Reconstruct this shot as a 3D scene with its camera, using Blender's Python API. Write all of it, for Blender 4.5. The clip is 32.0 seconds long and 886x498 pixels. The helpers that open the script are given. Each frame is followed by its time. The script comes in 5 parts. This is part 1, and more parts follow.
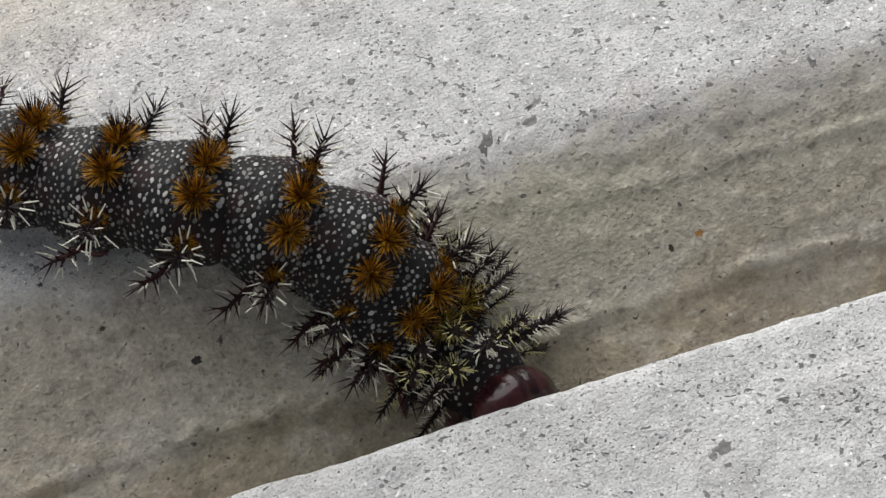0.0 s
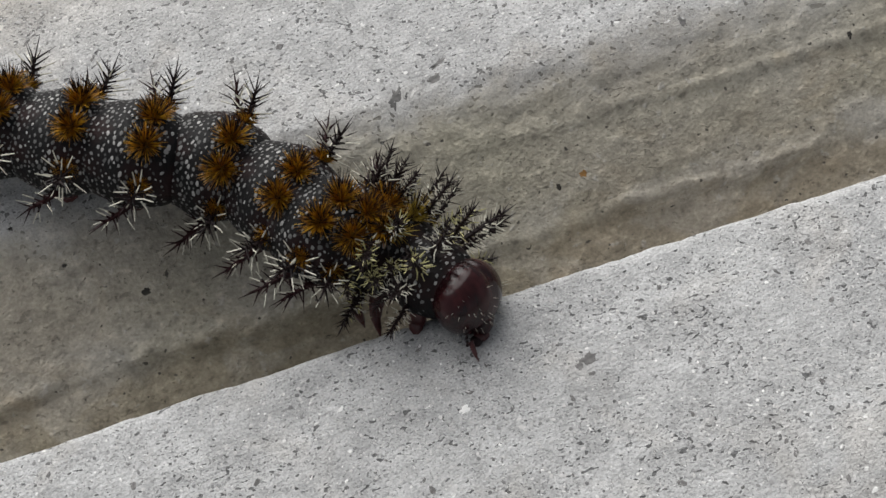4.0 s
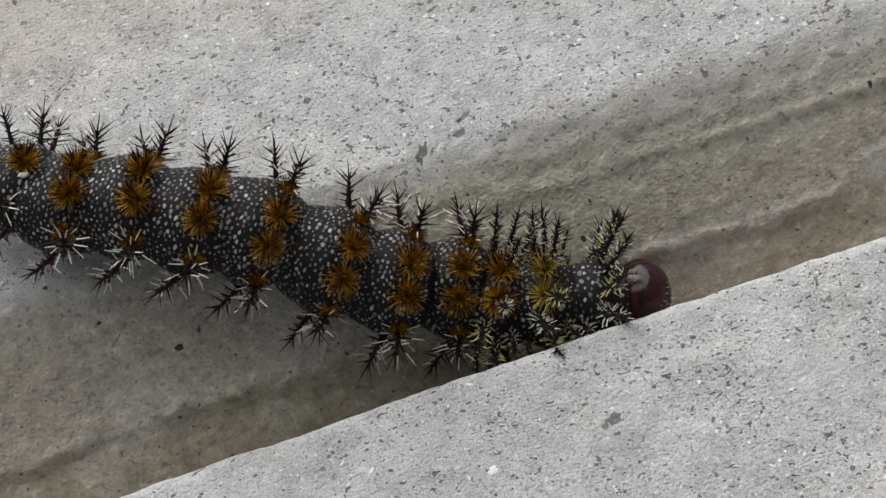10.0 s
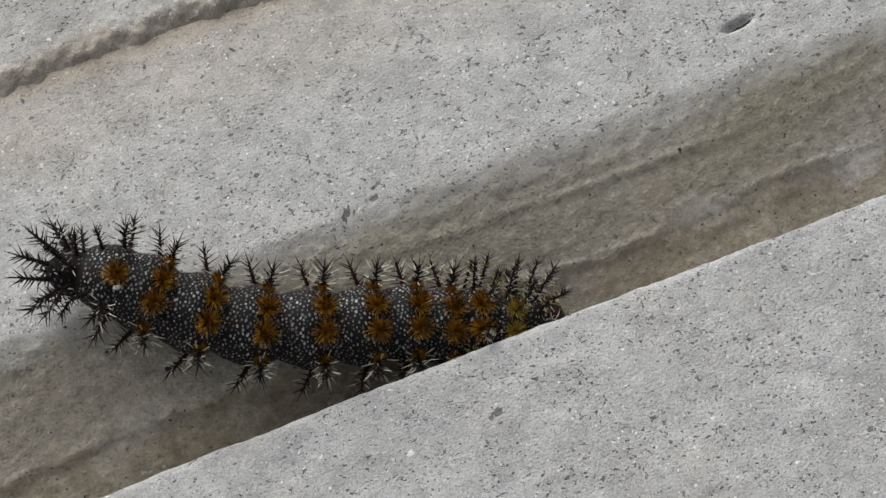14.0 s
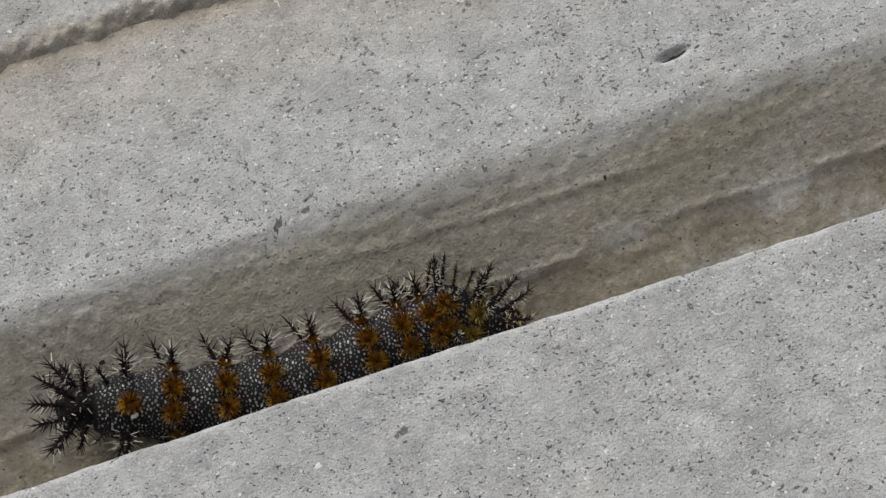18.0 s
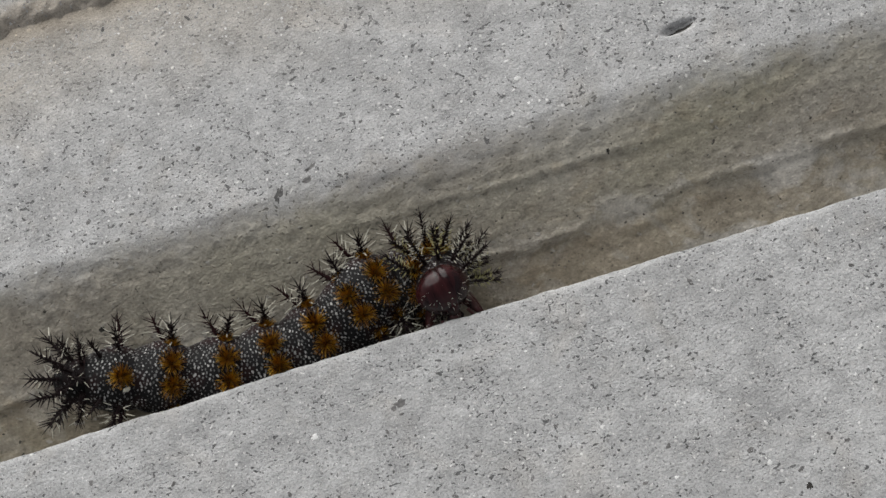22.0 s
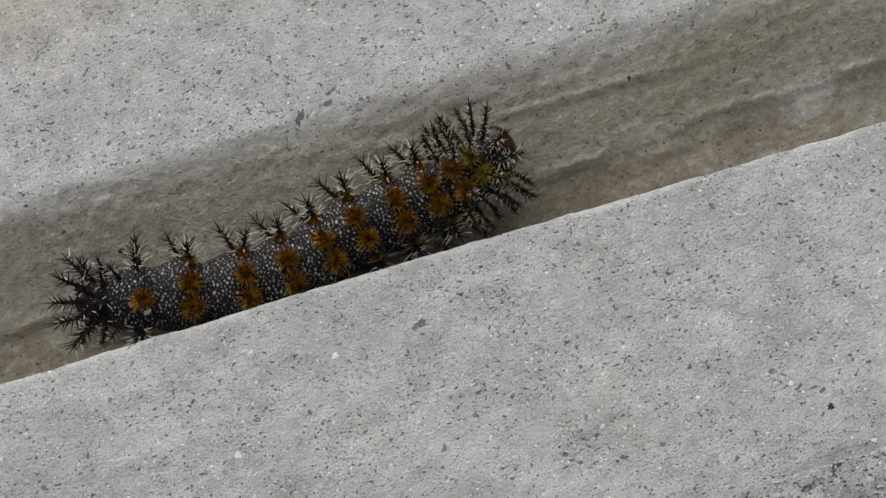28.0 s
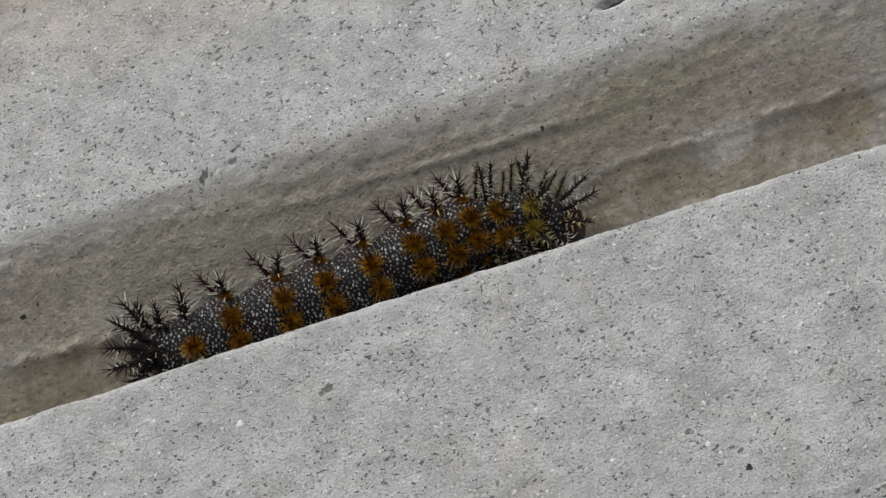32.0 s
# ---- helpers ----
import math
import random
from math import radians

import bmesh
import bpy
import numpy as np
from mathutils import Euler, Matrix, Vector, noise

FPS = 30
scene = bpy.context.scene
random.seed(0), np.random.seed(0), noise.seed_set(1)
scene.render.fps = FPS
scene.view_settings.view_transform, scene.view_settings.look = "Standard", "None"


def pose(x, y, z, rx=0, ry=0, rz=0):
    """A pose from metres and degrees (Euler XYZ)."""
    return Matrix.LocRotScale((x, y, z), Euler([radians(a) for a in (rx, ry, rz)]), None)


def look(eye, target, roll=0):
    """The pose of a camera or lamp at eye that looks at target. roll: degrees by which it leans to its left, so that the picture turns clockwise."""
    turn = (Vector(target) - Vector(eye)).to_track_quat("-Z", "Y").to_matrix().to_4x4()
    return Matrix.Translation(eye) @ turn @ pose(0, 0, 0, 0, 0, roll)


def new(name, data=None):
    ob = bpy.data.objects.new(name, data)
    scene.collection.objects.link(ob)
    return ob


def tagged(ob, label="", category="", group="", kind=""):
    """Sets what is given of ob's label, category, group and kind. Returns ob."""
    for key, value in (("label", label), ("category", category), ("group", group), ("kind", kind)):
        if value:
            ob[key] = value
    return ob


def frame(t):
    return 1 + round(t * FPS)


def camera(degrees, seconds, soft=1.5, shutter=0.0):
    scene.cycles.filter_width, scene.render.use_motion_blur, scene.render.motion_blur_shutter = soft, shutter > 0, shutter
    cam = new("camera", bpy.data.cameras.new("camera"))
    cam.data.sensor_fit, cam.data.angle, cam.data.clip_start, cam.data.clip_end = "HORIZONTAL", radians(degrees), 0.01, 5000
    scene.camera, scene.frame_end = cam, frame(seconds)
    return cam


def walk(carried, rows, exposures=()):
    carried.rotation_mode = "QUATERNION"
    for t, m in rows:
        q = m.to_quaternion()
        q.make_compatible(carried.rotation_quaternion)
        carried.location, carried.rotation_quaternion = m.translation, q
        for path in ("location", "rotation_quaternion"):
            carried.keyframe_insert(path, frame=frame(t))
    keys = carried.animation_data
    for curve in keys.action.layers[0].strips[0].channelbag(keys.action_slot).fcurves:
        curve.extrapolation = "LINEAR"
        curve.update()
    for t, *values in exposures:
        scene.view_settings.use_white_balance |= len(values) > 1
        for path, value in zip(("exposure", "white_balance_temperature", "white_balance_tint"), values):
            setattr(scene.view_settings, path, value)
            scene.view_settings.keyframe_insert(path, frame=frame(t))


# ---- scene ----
MM = 0.001
cam = camera(25.0, 32.0, soft=1.5)
# seconds, eye, target, roll
PATH = [
    (0, (-0.02701, -0.08767, 0.12296), (0.00829, 0.04691, -0.08474), -4.30),
    (0.5, (-0.02707, -0.08685, 0.12622), (0.00169, 0.04528, -0.08405), -6.29),
    (1, (-0.03087, -0.09144, 0.12612), (-0.00153, 0.04110, -0.08382), -6.17),
    (1.5, (-0.02401, -0.09033, 0.13108), (0.00447, 0.03997, -0.08037), -6.39),
    (2, (-0.01962, -0.07891, 0.14037), (0.00808, 0.04544, -0.07473), -6.62),
    (2.5, (-0.00757, -0.07722, 0.14525), (0.01557, 0.04470, -0.07177), -8.65),
    (3, (-0.01145, -0.09307, 0.14226), (0.01491, 0.03450, -0.07113), -7.68),
    (3.5, (-0.01695, -0.09936, 0.14178), (0.00981, 0.02898, -0.07109), -7.81),
    (4, (-0.01773, -0.10339, 0.14200), (0.00746, 0.02681, -0.06993), -8.45),
    (4.5, (-0.02030, -0.10596, 0.14163), (0.00687, 0.02263, -0.07103), -7.93),
    (6.5, (-0.00074, -0.10585, 0.13889), (0.01640, 0.02573, -0.07298), -11.40),
    (7, (-0.00641, -0.10659, 0.13939), (0.00962, 0.02631, -0.07174), -11.82),
    (7.5, (-0.01182, -0.10801, 0.13752), (0.00639, 0.02452, -0.07368), -10.99),
    (8, (-0.00832, -0.09911, 0.13990), (0.01013, 0.03051, -0.07307), -10.82),
    (8.5, (-0.00670, -0.09989, 0.13928), (0.01291, 0.02978, -0.07357), -10.64),
    (9, (-0.00600, -0.09781, 0.13907), (0.01410, 0.03134, -0.07404), -10.43),
    (9.5, (-0.00904, -0.10032, 0.13851), (0.01121, 0.02878, -0.07461), -10.56),
    (10, (-0.01491, -0.09564, 0.15039), (0.00479, 0.02781, -0.06611), -10.57),
    (10.5, (-0.02462, -0.10316, 0.16577), (0.00084, 0.02013, -0.05022), -7.88),
    (11, (-0.02362, -0.11349, 0.16954), (0.00118, 0.01157, -0.04551), -8.39),
    (11.5, (-0.02551, -0.10821, 0.17405), (0.00118, 0.01618, -0.04116), -7.75),
    (12, (-0.01848, -0.10288, 0.17960), (0.00727, 0.02082, -0.03613), -8.26),
    (12.5, (-0.01385, -0.10540, 0.18535), (0.01456, 0.01738, -0.03057), -6.63),
    (13, (-0.01264, -0.10829, 0.19576), (0.00673, 0.00841, -0.02448), -9.08),
    (14, (-0.02220, -0.11291, 0.20711), (0.01106, -0.00152, -0.01422), -5.78),
    (14.5, (-0.01741, -0.11198, 0.21871), (0.00631, -0.00317, -0.00511), -8.54),
    (16.5, (0.00046, -0.10452, 0.22904), (0.01241, -0.00730, -0.00097), -10.96),
    (17, (0.00003, -0.10465, 0.22805), (0.01527, -0.00904, -0.00244), -9.59),
    (17.5, (0.00673, -0.09985, 0.22765), (0.02257, -0.00545, -0.00331), -9.55),
    (18, (0.00514, -0.10150, 0.22650), (0.01872, -0.00770, -0.00484), -10.18),
    (18.5, (0.00121, -0.10183, 0.22633), (0.01144, -0.00940, -0.00573), -11.67),
    (19, (-0.00105, -0.09966, 0.22732), (0.00911, -0.01129, -0.00632), -10.99),
    (19.5, (0.00102, -0.10273, 0.22589), (0.01211, -0.01311, -0.00723), -10.61),
    (20, (0.00486, -0.10211, 0.22632), (0.01690, -0.01377, -0.00724), -10.43),
    (20.5, (0.00916, -0.09805, 0.22775), (0.01928, -0.01058, -0.00623), -11.58),
    (21, (0.00891, -0.09989, 0.22693), (0.01871, -0.00985, -0.00608), -11.84),
    (21.5, (0.00807, -0.10067, 0.22640), (0.01924, -0.00971, -0.00619), -10.76),
    (22, (0.00955, -0.09982, 0.22674), (0.01755, -0.01060, -0.00666), -12.30),
    (22.5, (0.01109, -0.10026, 0.22662), (0.01918, -0.01132, -0.00688), -12.61),
    (23, (0.01004, -0.10009, 0.22679), (0.02090, -0.01340, -0.00744), -11.12),
    (23.5, (0.00587, -0.10139, 0.22679), (0.01586, -0.01358, -0.00707), -11.39),
    (24, (0.00444, -0.10229, 0.22651), (0.01299, -0.01437, -0.00737), -11.86),
    (24.5, (0.00369, -0.10106, 0.22754), (0.01096, -0.01396, -0.00668), -12.39),
    (25, (0.00169, -0.10423, 0.22649), (0.01065, -0.01410, -0.00652), -11.30),
    (25.5, (0.00219, -0.10085, 0.22817), (0.01167, -0.01392, -0.00604), -11.50),
    (27.5, (-0.00045, -0.11085, 0.22295), (0.01104, -0.01763, -0.00873), -9.94),
    (28, (0.00155, -0.10954, 0.22248), (0.01252, -0.01808, -0.00993), -10.12),
    (28.5, (0.00134, -0.10924, 0.22157), (0.01413, -0.01827, -0.01094), -9.81),
    (29, (0.00959, -0.10739, 0.22051), (0.02043, -0.01507, -0.01156), -11.49),
    (29.5, (0.00881, -0.10584, 0.22029), (0.01993, -0.01439, -0.01212), -11.17),
    (30, (0.00583, -0.10764, 0.21953), (0.01685, -0.01584, -0.01275), -10.75),
    (30.5, (0.01010, -0.10712, 0.21899), (0.01781, -0.01712, -0.01412), -12.33),
    (31, (0.01237, -0.10898, 0.21699), (0.02149, -0.01553, -0.01471), -11.78),
    (31.5, (0.01413, -0.10573, 0.21803), (0.02212, -0.01483, -0.01473), -12.88),
    (32, (0.01582, -0.10435, 0.21775), (0.02511, -0.01245, -0.01456), -12.31),
]
walk(cam, [(t, look(eye, target, roll)) for t, eye, target, roll in PATH],
     [(0, 0.47), (1, 0.52), (1.8, 0.40), (2.6, 0.20), (3.2, 0.14), (4, 0.24), (7, 0.17), (9, 0.20), (12, 0.20), (14, 0.03), (16.5, -0.03), (19, -0.07), (32, -0.09)])

# ---- daylight: a bright overcast sky, strongest from behind the upper ledge ----
world = bpy.data.worlds.new("overcast_sky")
scene.world = world
world.use_nodes = True
wn, wl = world.node_tree.nodes, world.node_tree.links
wn.clear()
sky = wn.new("ShaderNodeTexSky")
sky.sky_type, sky.sun_disc = "NISHITA", False
sky.sun_elevation, sky.sun_rotation = radians(41), radians(-12)
sky.air_density, sky.dust_density = 1.0, 4.0
veil = wn.new("ShaderNodeHueSaturation")
veil.inputs["Saturation"].default_value = 0.25
back = wn.new("ShaderNodeBackground")
back.inputs["Strength"].default_value = 0.067
wout = wn.new("ShaderNodeOutputWorld")
wl.new(sky.outputs[0], veil.inputs["Color"])
wl.new(veil.outputs[0], back.inputs["Color"])
wl.new(back.outputs[0], wout.inputs["Surface"])

sun_data = bpy.data.lights.new("sun", "SUN")
sun_data.energy, sun_data.angle, sun_data.color = 2.6, radians(80), (1.0, 0.985, 0.97)
sun = new("sun", sun_data)
sun.matrix_world = look((-0.3, 1.0, 0.9), (0, 0, 0))


# ---- materials ----
def material(name, rough=0.8):
    m = bpy.data.materials.new(name)
    m.use_nodes = True
    return m, m.node_tree.nodes, m.node_tree.links, m.node_tree.nodes["Principled BSDF"]


def noise_node(nodes, links, scale, detail=3.0, coord=None, distortion=0.0, stretch=None):
    if coord is None:
        coord = nodes.new("ShaderNodeTexCoord").outputs["Object"]
    if stretch:
        mp = nodes.new("ShaderNodeMapping")
        mp.inputs["Scale"].default_value = stretch
        links.new(coord, mp.inputs["Vector"])
        coord = mp.outputs[0]
    n = nodes.new("ShaderNodeTexNoise")
    n.inputs["Scale"].default_value = scale
    n.inputs["Detail"].default_value = detail
    n.inputs["Distortion"].default_value = distortion
    links.new(coord, n.inputs["Vector"])
    return n.outputs["Fac"]


def ramp(nodes, links, value, stops):
    r = nodes.new("ShaderNodeValToRGB")
    el = r.color_ramp.elements
    while len(el) < len(stops):
        el.new(0.5)
    for e, (p, c) in zip(el, stops):
        e.position, e.color = p, (*c, 1) if len(c) == 3 else c
    links.new(value, r.inputs["Fac"])
    return r.outputs["Color"]


def mix(nodes, links, a, b, fac, mode="MIX"):
    n = nodes.new("ShaderNodeMix")
    n.data_type, n.blend_type = "RGBA", mode
    for sock, v in ((n.inputs[6], a), (n.inputs[7], b), (n.inputs[0], fac)):
        if isinstance(v, (int, float)):
            sock.default_value = v
        elif isinstance(v, tuple):
            sock.default_value = (*v, 1)
        else:
            links.new(v, sock)
    return n.outputs[2]


def grey(v):
    return (v, v, v)


def concrete(name, light, dark, fleck=0.0, tint=None, stain_shade_band=None, smooth=None, edge_shade_band=None, crisp=1.0):
    """Weathered concrete: cloudy tone, sand grain, clustered pits darkened and rimmed with painted highlights, white
    flecks, and a beige stain, painted brown shade or a smooth cast face in bands across it.
    """
    m, nodes, links, bsdf = material(name)
    coord = nodes.new("ShaderNodeTexCoord").outputs["Object"]
    sep = nodes.new("ShaderNodeSeparateXYZ")
    links.new(coord, sep.inputs[0])

    def combine(a, b, k, c=0.0):
        """a + b * k + c"""
        n = nodes.new("ShaderNodeMath")
        n.operation = "MULTIPLY_ADD"
        links.new(b, n.inputs[0])
        n.inputs[1].default_value = k
        links.new(a, n.inputs[2])
        if not c:
            return n.outputs[0]
        p = nodes.new("ShaderNodeMath")
        p.operation = "ADD"
        links.new(n.outputs[0], p.inputs[0])
        p.inputs[1].default_value = c
        return p.outputs[0]

    def bumped(height, distance, strength, under=None):
        b = nodes.new("ShaderNodeBump")
        b.inputs["Strength"].default_value, b.inputs["Distance"].default_value = strength, distance
        links.new(height, b.inputs["Height"])
        if under:
            links.new(under, b.inputs["Normal"])
        return b.outputs[0]

    def band(lo, hi, wobble, amount):
        add = nodes.new("ShaderNodeMath")
        add.operation = "MULTIPLY_ADD"
        links.new(noise_node(nodes, links, wobble, 4, coord), add.inputs[0])
        add.inputs[1].default_value = amount
        links.new(sep.outputs["Y"], add.inputs[2])
        rng = nodes.new("ShaderNodeMapRange")
        rng.inputs["From Min"].default_value, rng.inputs["From Max"].default_value = lo + amount / 2, hi + amount / 2
        rng.interpolation_type = "SMOOTHSTEP"
        links.new(add.outputs[0], rng.inputs["Value"])
        return rng.outputs[0]

    stain_or_shade = band(*stain_shade_band) if tint else None
    bare = mix(nodes, links, grey(0.0), grey(0.62), stain_or_shade) if tint else 0.0
    cloud = noise_node(nodes, links, 95, 5, coord)
    tone = mix(nodes, links, dark, light, ramp(nodes, links, cloud, [(0.33, grey(0)), (0.66, grey(1))]))
    warm = noise_node(nodes, links, 140, 3, coord, 0.8)
    tone = mix(nodes, links, tone, mix(nodes, links, tone, (1.02, 0.98, 0.93), 1.0, "MULTIPLY"), ramp(nodes, links, warm, [(0.56, grey(0)), (0.70, grey(0.5))]))
    grain = noise_node(nodes, links, 3300, 2.5, coord, 0.2, (0.9, 1.1, 1))
    tone = mix(nodes, links, tone, ramp(nodes, links, grain, [(0.28, grey(0.66)), (0.42, grey(0.94)), (0.56, grey(1.02)), (0.72, grey(1.26))]), 0.9, "MULTIPLY")
    powder = noise_node(nodes, links, 5200, 2, coord)
    tone = mix(nodes, links, tone, ramp(nodes, links, powder, [(0.30, grey(0.80)), (0.5, grey(1.0)), (0.70, grey(1.18))]), 0.9, "MULTIPLY")
    mottle = noise_node(nodes, links, 620, 3, coord, 0.4, (0.85, 1.1, 1))
    tone = mix(nodes, links, tone, ramp(nodes, links, mottle, [(0.32, grey(0.86)), (0.5, grey(1.0)), (0.68, grey(1.10))]), 0.9, "MULTIPLY")
    smudge = noise_node(nodes, links, 230, 4, coord, 0.6, (0.8, 1.1, 1))
    tone = mix(nodes, links, tone, ramp(nodes, links, smudge, [(0.34, grey(0.86)), (0.48, grey(1.0)), (0.66, grey(1.06))]), 0.9, "MULTIPLY")
    crumb = noise_node(nodes, links, 2500, 2.5, coord, 0.0, (0.9, 1.1, 1))
    cluster = noise_node(nodes, links, 210, 3, coord, 0.5)
    field = combine(noise_node(nodes, links, 1750, 1.2, coord, 0.1, (0.85, 1.15, 1)), cluster, 0.30, -0.15 + fleck)
    pit = ramp(nodes, links, field, [(0.688, grey(0)), (0.712, grey(1))])
    speck = combine(noise_node(nodes, links, 3300, 1.2, coord, 0.0, (0.9, 1.1, 1)), cluster, 0.26, -0.13 + fleck)
    nick = ramp(nodes, links, speck, [(0.63, grey(0)), (0.67, grey(1))])
    # highlights on the pit rims and shade inside pits, painted by multiplying the tone
    rim_lights = ramp(nodes, links, field, [(0.62, grey(1.0)), (0.672, grey(1.22)), (0.69, grey(1.0))])
    tone = mix(nodes, links, tone, rim_lights, 0.8, "MULTIPLY")
    tone = mix(nodes, links, tone, mix(nodes, links, tone, grey(0.38 / crisp), 1.0, "MULTIPLY"), mix(nodes, links, pit, grey(0.0), bare))
    tone = mix(nodes, links, tone, mix(nodes, links, tone, grey(0.70 / crisp), 1.0, "MULTIPLY"), mix(nodes, links, nick, grey(0.0), bare))
    glint = noise_node(nodes, links, 1000, 1.5, coord, 0.4, (1, 1.1, 1.7))
    tone = mix(nodes, links, tone, (0.78, 0.78, 0.76), ramp(nodes, links, glint, [(0.71, grey(0)), (0.735, grey(1))]))
    grit = ramp(nodes, links, crumb, [(0.24, grey(0.0)), (0.42, grey(0.40)), (0.58, grey(0.60)), (0.76, grey(1.0))])
    relief = combine(combine(combine(grit, grain, 0.3), pit, -1.5), nick, -0.8)
    normal = bumped(relief, 0.00011 * crisp, 0.8)
    if tint:
        # beige stain on the ledge; on the upper course, painted shade
        tone = mix(nodes, links, tone, mix(nodes, links, tone, tint, 1.0, "MULTIPLY"), stain_or_shade)
        if edge_shade_band:
            # soft shadow at the foot of the raised course, painted brown
            tone = mix(nodes, links, tone, mix(nodes, links, tone, (0.92, 0.865, 0.785), 1.0, "MULTIPLY"), band(*edge_shade_band))
    if smooth:
        # cast face of the groove: a cement skin, stained brown and olive, with paler scoured patches low down
        over = band(*smooth)
        blot = noise_node(nodes, links, 60, 5, coord, 0.5, (0.6, 1, 1))
        face = mix(nodes, links, (0.345, 0.31, 0.25), (0.475, 0.447, 0.388), ramp(nodes, links, blot, [(0.32, grey(0)), (0.68, grey(1))]))
        olive = noise_node(nodes, links, 38, 4, coord, 0.3, (0.7, 1.2, 1))
        face = mix(nodes, links, face, (0.385, 0.36, 0.262), ramp(nodes, links, olive, [(0.44, grey(0)), (0.68, grey(0.6))]))
        rust = noise_node(nodes, links, 170, 4, coord, 0.8, (0.7, 1, 1))
        face = mix(nodes, links, face, mix(nodes, links, face, (0.97, 0.89, 0.79), 1.0, "MULTIPLY"), ramp(nodes, links, rust, [(0.60, grey(0)), (0.72, grey(0.5))]))
        wide = nodes.new("ShaderNodeMapRange")
        wide.inputs["From Min"].default_value, wide.inputs["From Max"].default_value = 0.030, 0.050
        wide.inputs["To Min"].default_value, wide.inputs["To Max"].default_value = 0.35, 1.0
        links.new(sep.outputs["X"], wide.inputs["Value"])
        reach = mix(nodes, links, grey(0.0), wide.outputs[0], band(-0.0095, -0.0122, 200, 0.004))
        # darker olive-brown below the broken lip
        face = mix(nodes, links, face, mix(nodes, links, face, (0.90, 0.865, 0.81), 1.0, "MULTIPLY"), band(-0.0126, -0.0140, 160, 0.002))
        scour = noise_node(nodes, links, 190, 6, coord, 0.9, (0.8, 1, 1))
        pale = mix(nodes, links, grey(0.0), ramp(nodes, links, scour, [(0.50, grey(0)), (0.62, grey(0.75))]), reach)
        face = mix(nodes, links, face, (0.55, 0.53, 0.49), pale)
        fine = noise_node(nodes, links, 1250, 2.0, coord, 0.0, (0.8, 1.05, 1))
        knobs = ramp(nodes, links, fine, [(0.20, grey(0.0)), (0.42, grey(0.42)), (0.58, grey(0.50)), (0.80, grey(1.0))])
        face = mix(nodes, links, face, ramp(nodes, links, fine, [(0.24, grey(0.62)), (0.38, grey(0.95)), (0.58, grey(1.02)), (0.74, grey(1.32))]), 0.95, "MULTIPLY")
        dust = noise_node(nodes, links, 700, 4, coord)
        face = mix(nodes, links, face, ramp(nodes, links, dust, [(0.32, grey(0.86)), (0.68, grey(1.16))]), 0.9, "MULTIPLY")
        face = mix(nodes, links, face, ramp(nodes, links, grain, [(0.28, grey(0.78)), (0.5, grey(1.0)), (0.72, grey(1.22))]), 0.8, "MULTIPLY")
        spots = noise_node(nodes, links, 1500, 1.2, coord, 0.1)
        spot = ramp(nodes, links, spots, [(0.725, grey(0)), (0.755, grey(1))])
        face = mix(nodes, links, face, (0.12, 0.11, 0.095), spot)
        crust = ramp(nodes, links, noise_node(nodes, links, 800, 3.0, coord), [(0.64, grey(0)), (0.74, grey(0.55))])
        face = mix(nodes, links, face, (0.60, 0.58, 0.54), crust)
        face = mix(nodes, links, face, mix(nodes, links, face, grey(0.45), 1.0, "MULTIPLY"), mix(nodes, links, grey(0.0), pit, 0.35))
        tone = mix(nodes, links, tone, face, over)
        skin = combine(combine(combine(noise_node(nodes, links, 2900, 2.5, coord), dust, 0.7), knobs, 0.9), spot, -0.8)
        skin = combine(combine(skin, crust, 0.7), pit, -0.9)
        skin_normal = bumped(skin, 0.00016, 0.8)
        blend = nodes.new("ShaderNodeMix")
        blend.data_type = "VECTOR"
        links.new(over, blend.inputs[0])
        links.new(normal, blend.inputs[4])
        links.new(skin_normal, blend.inputs[5])
        normal = blend.outputs[1]
    links.new(tone, bsdf.inputs["Base Color"])
    bsdf.inputs["Roughness"].default_value = 0.92
    bsdf.inputs["Specular IOR Level"].default_value = 0.25
    links.new(normal, bsdf.inputs["Normal"])
    return m


def simple(name, colour, rough, vary=0.25, scale=900, bump=0.0, spec=0.5):
    m, nodes, links, bsdf = material(name)
    fac = noise_node(nodes, links, scale, 4)
    lo = tuple(c * (1 - vary) for c in colour)
    hi = tuple(min(1, c * (1 + vary)) for c in colour)
    links.new(ramp(nodes, links, fac, [(0.3, lo), (0.7, hi)]), bsdf.inputs["Base Color"])
    bsdf.inputs["Roughness"].default_value = rough
    bsdf.inputs["Specular IOR Level"].default_value = spec
    if bump:
        b = nodes.new("ShaderNodeBump")
        b.inputs["Strength"].default_value, b.inputs["Distance"].default_value = bump, 0.0001
        links.new(noise_node(nodes, links, scale * 2, 3), b.inputs["Height"])
        links.new(b.outputs[0], bsdf.inputs["Normal"])
    return m


def per_piece(name, dark, light, rough):
    """A tone of its own for every stone, by the object's random number."""
    m, nodes, links, bsdf = material(name)
    info = nodes.new("ShaderNodeObjectInfo")
    tone = ramp(nodes, links, info.outputs["Random"], [(0.0, dark), (1.0, light)])
    tone = mix(nodes, links, tone, ramp(nodes, links, noise_node(nodes, links, 1700, 5), [(0.32, grey(0.55)), (0.68, grey(1.5))]), 0.9, "MULTIPLY")
    links.new(tone, bsdf.inputs["Base Color"])
    bsdf.inputs["Roughness"].default_value = rough
    return m


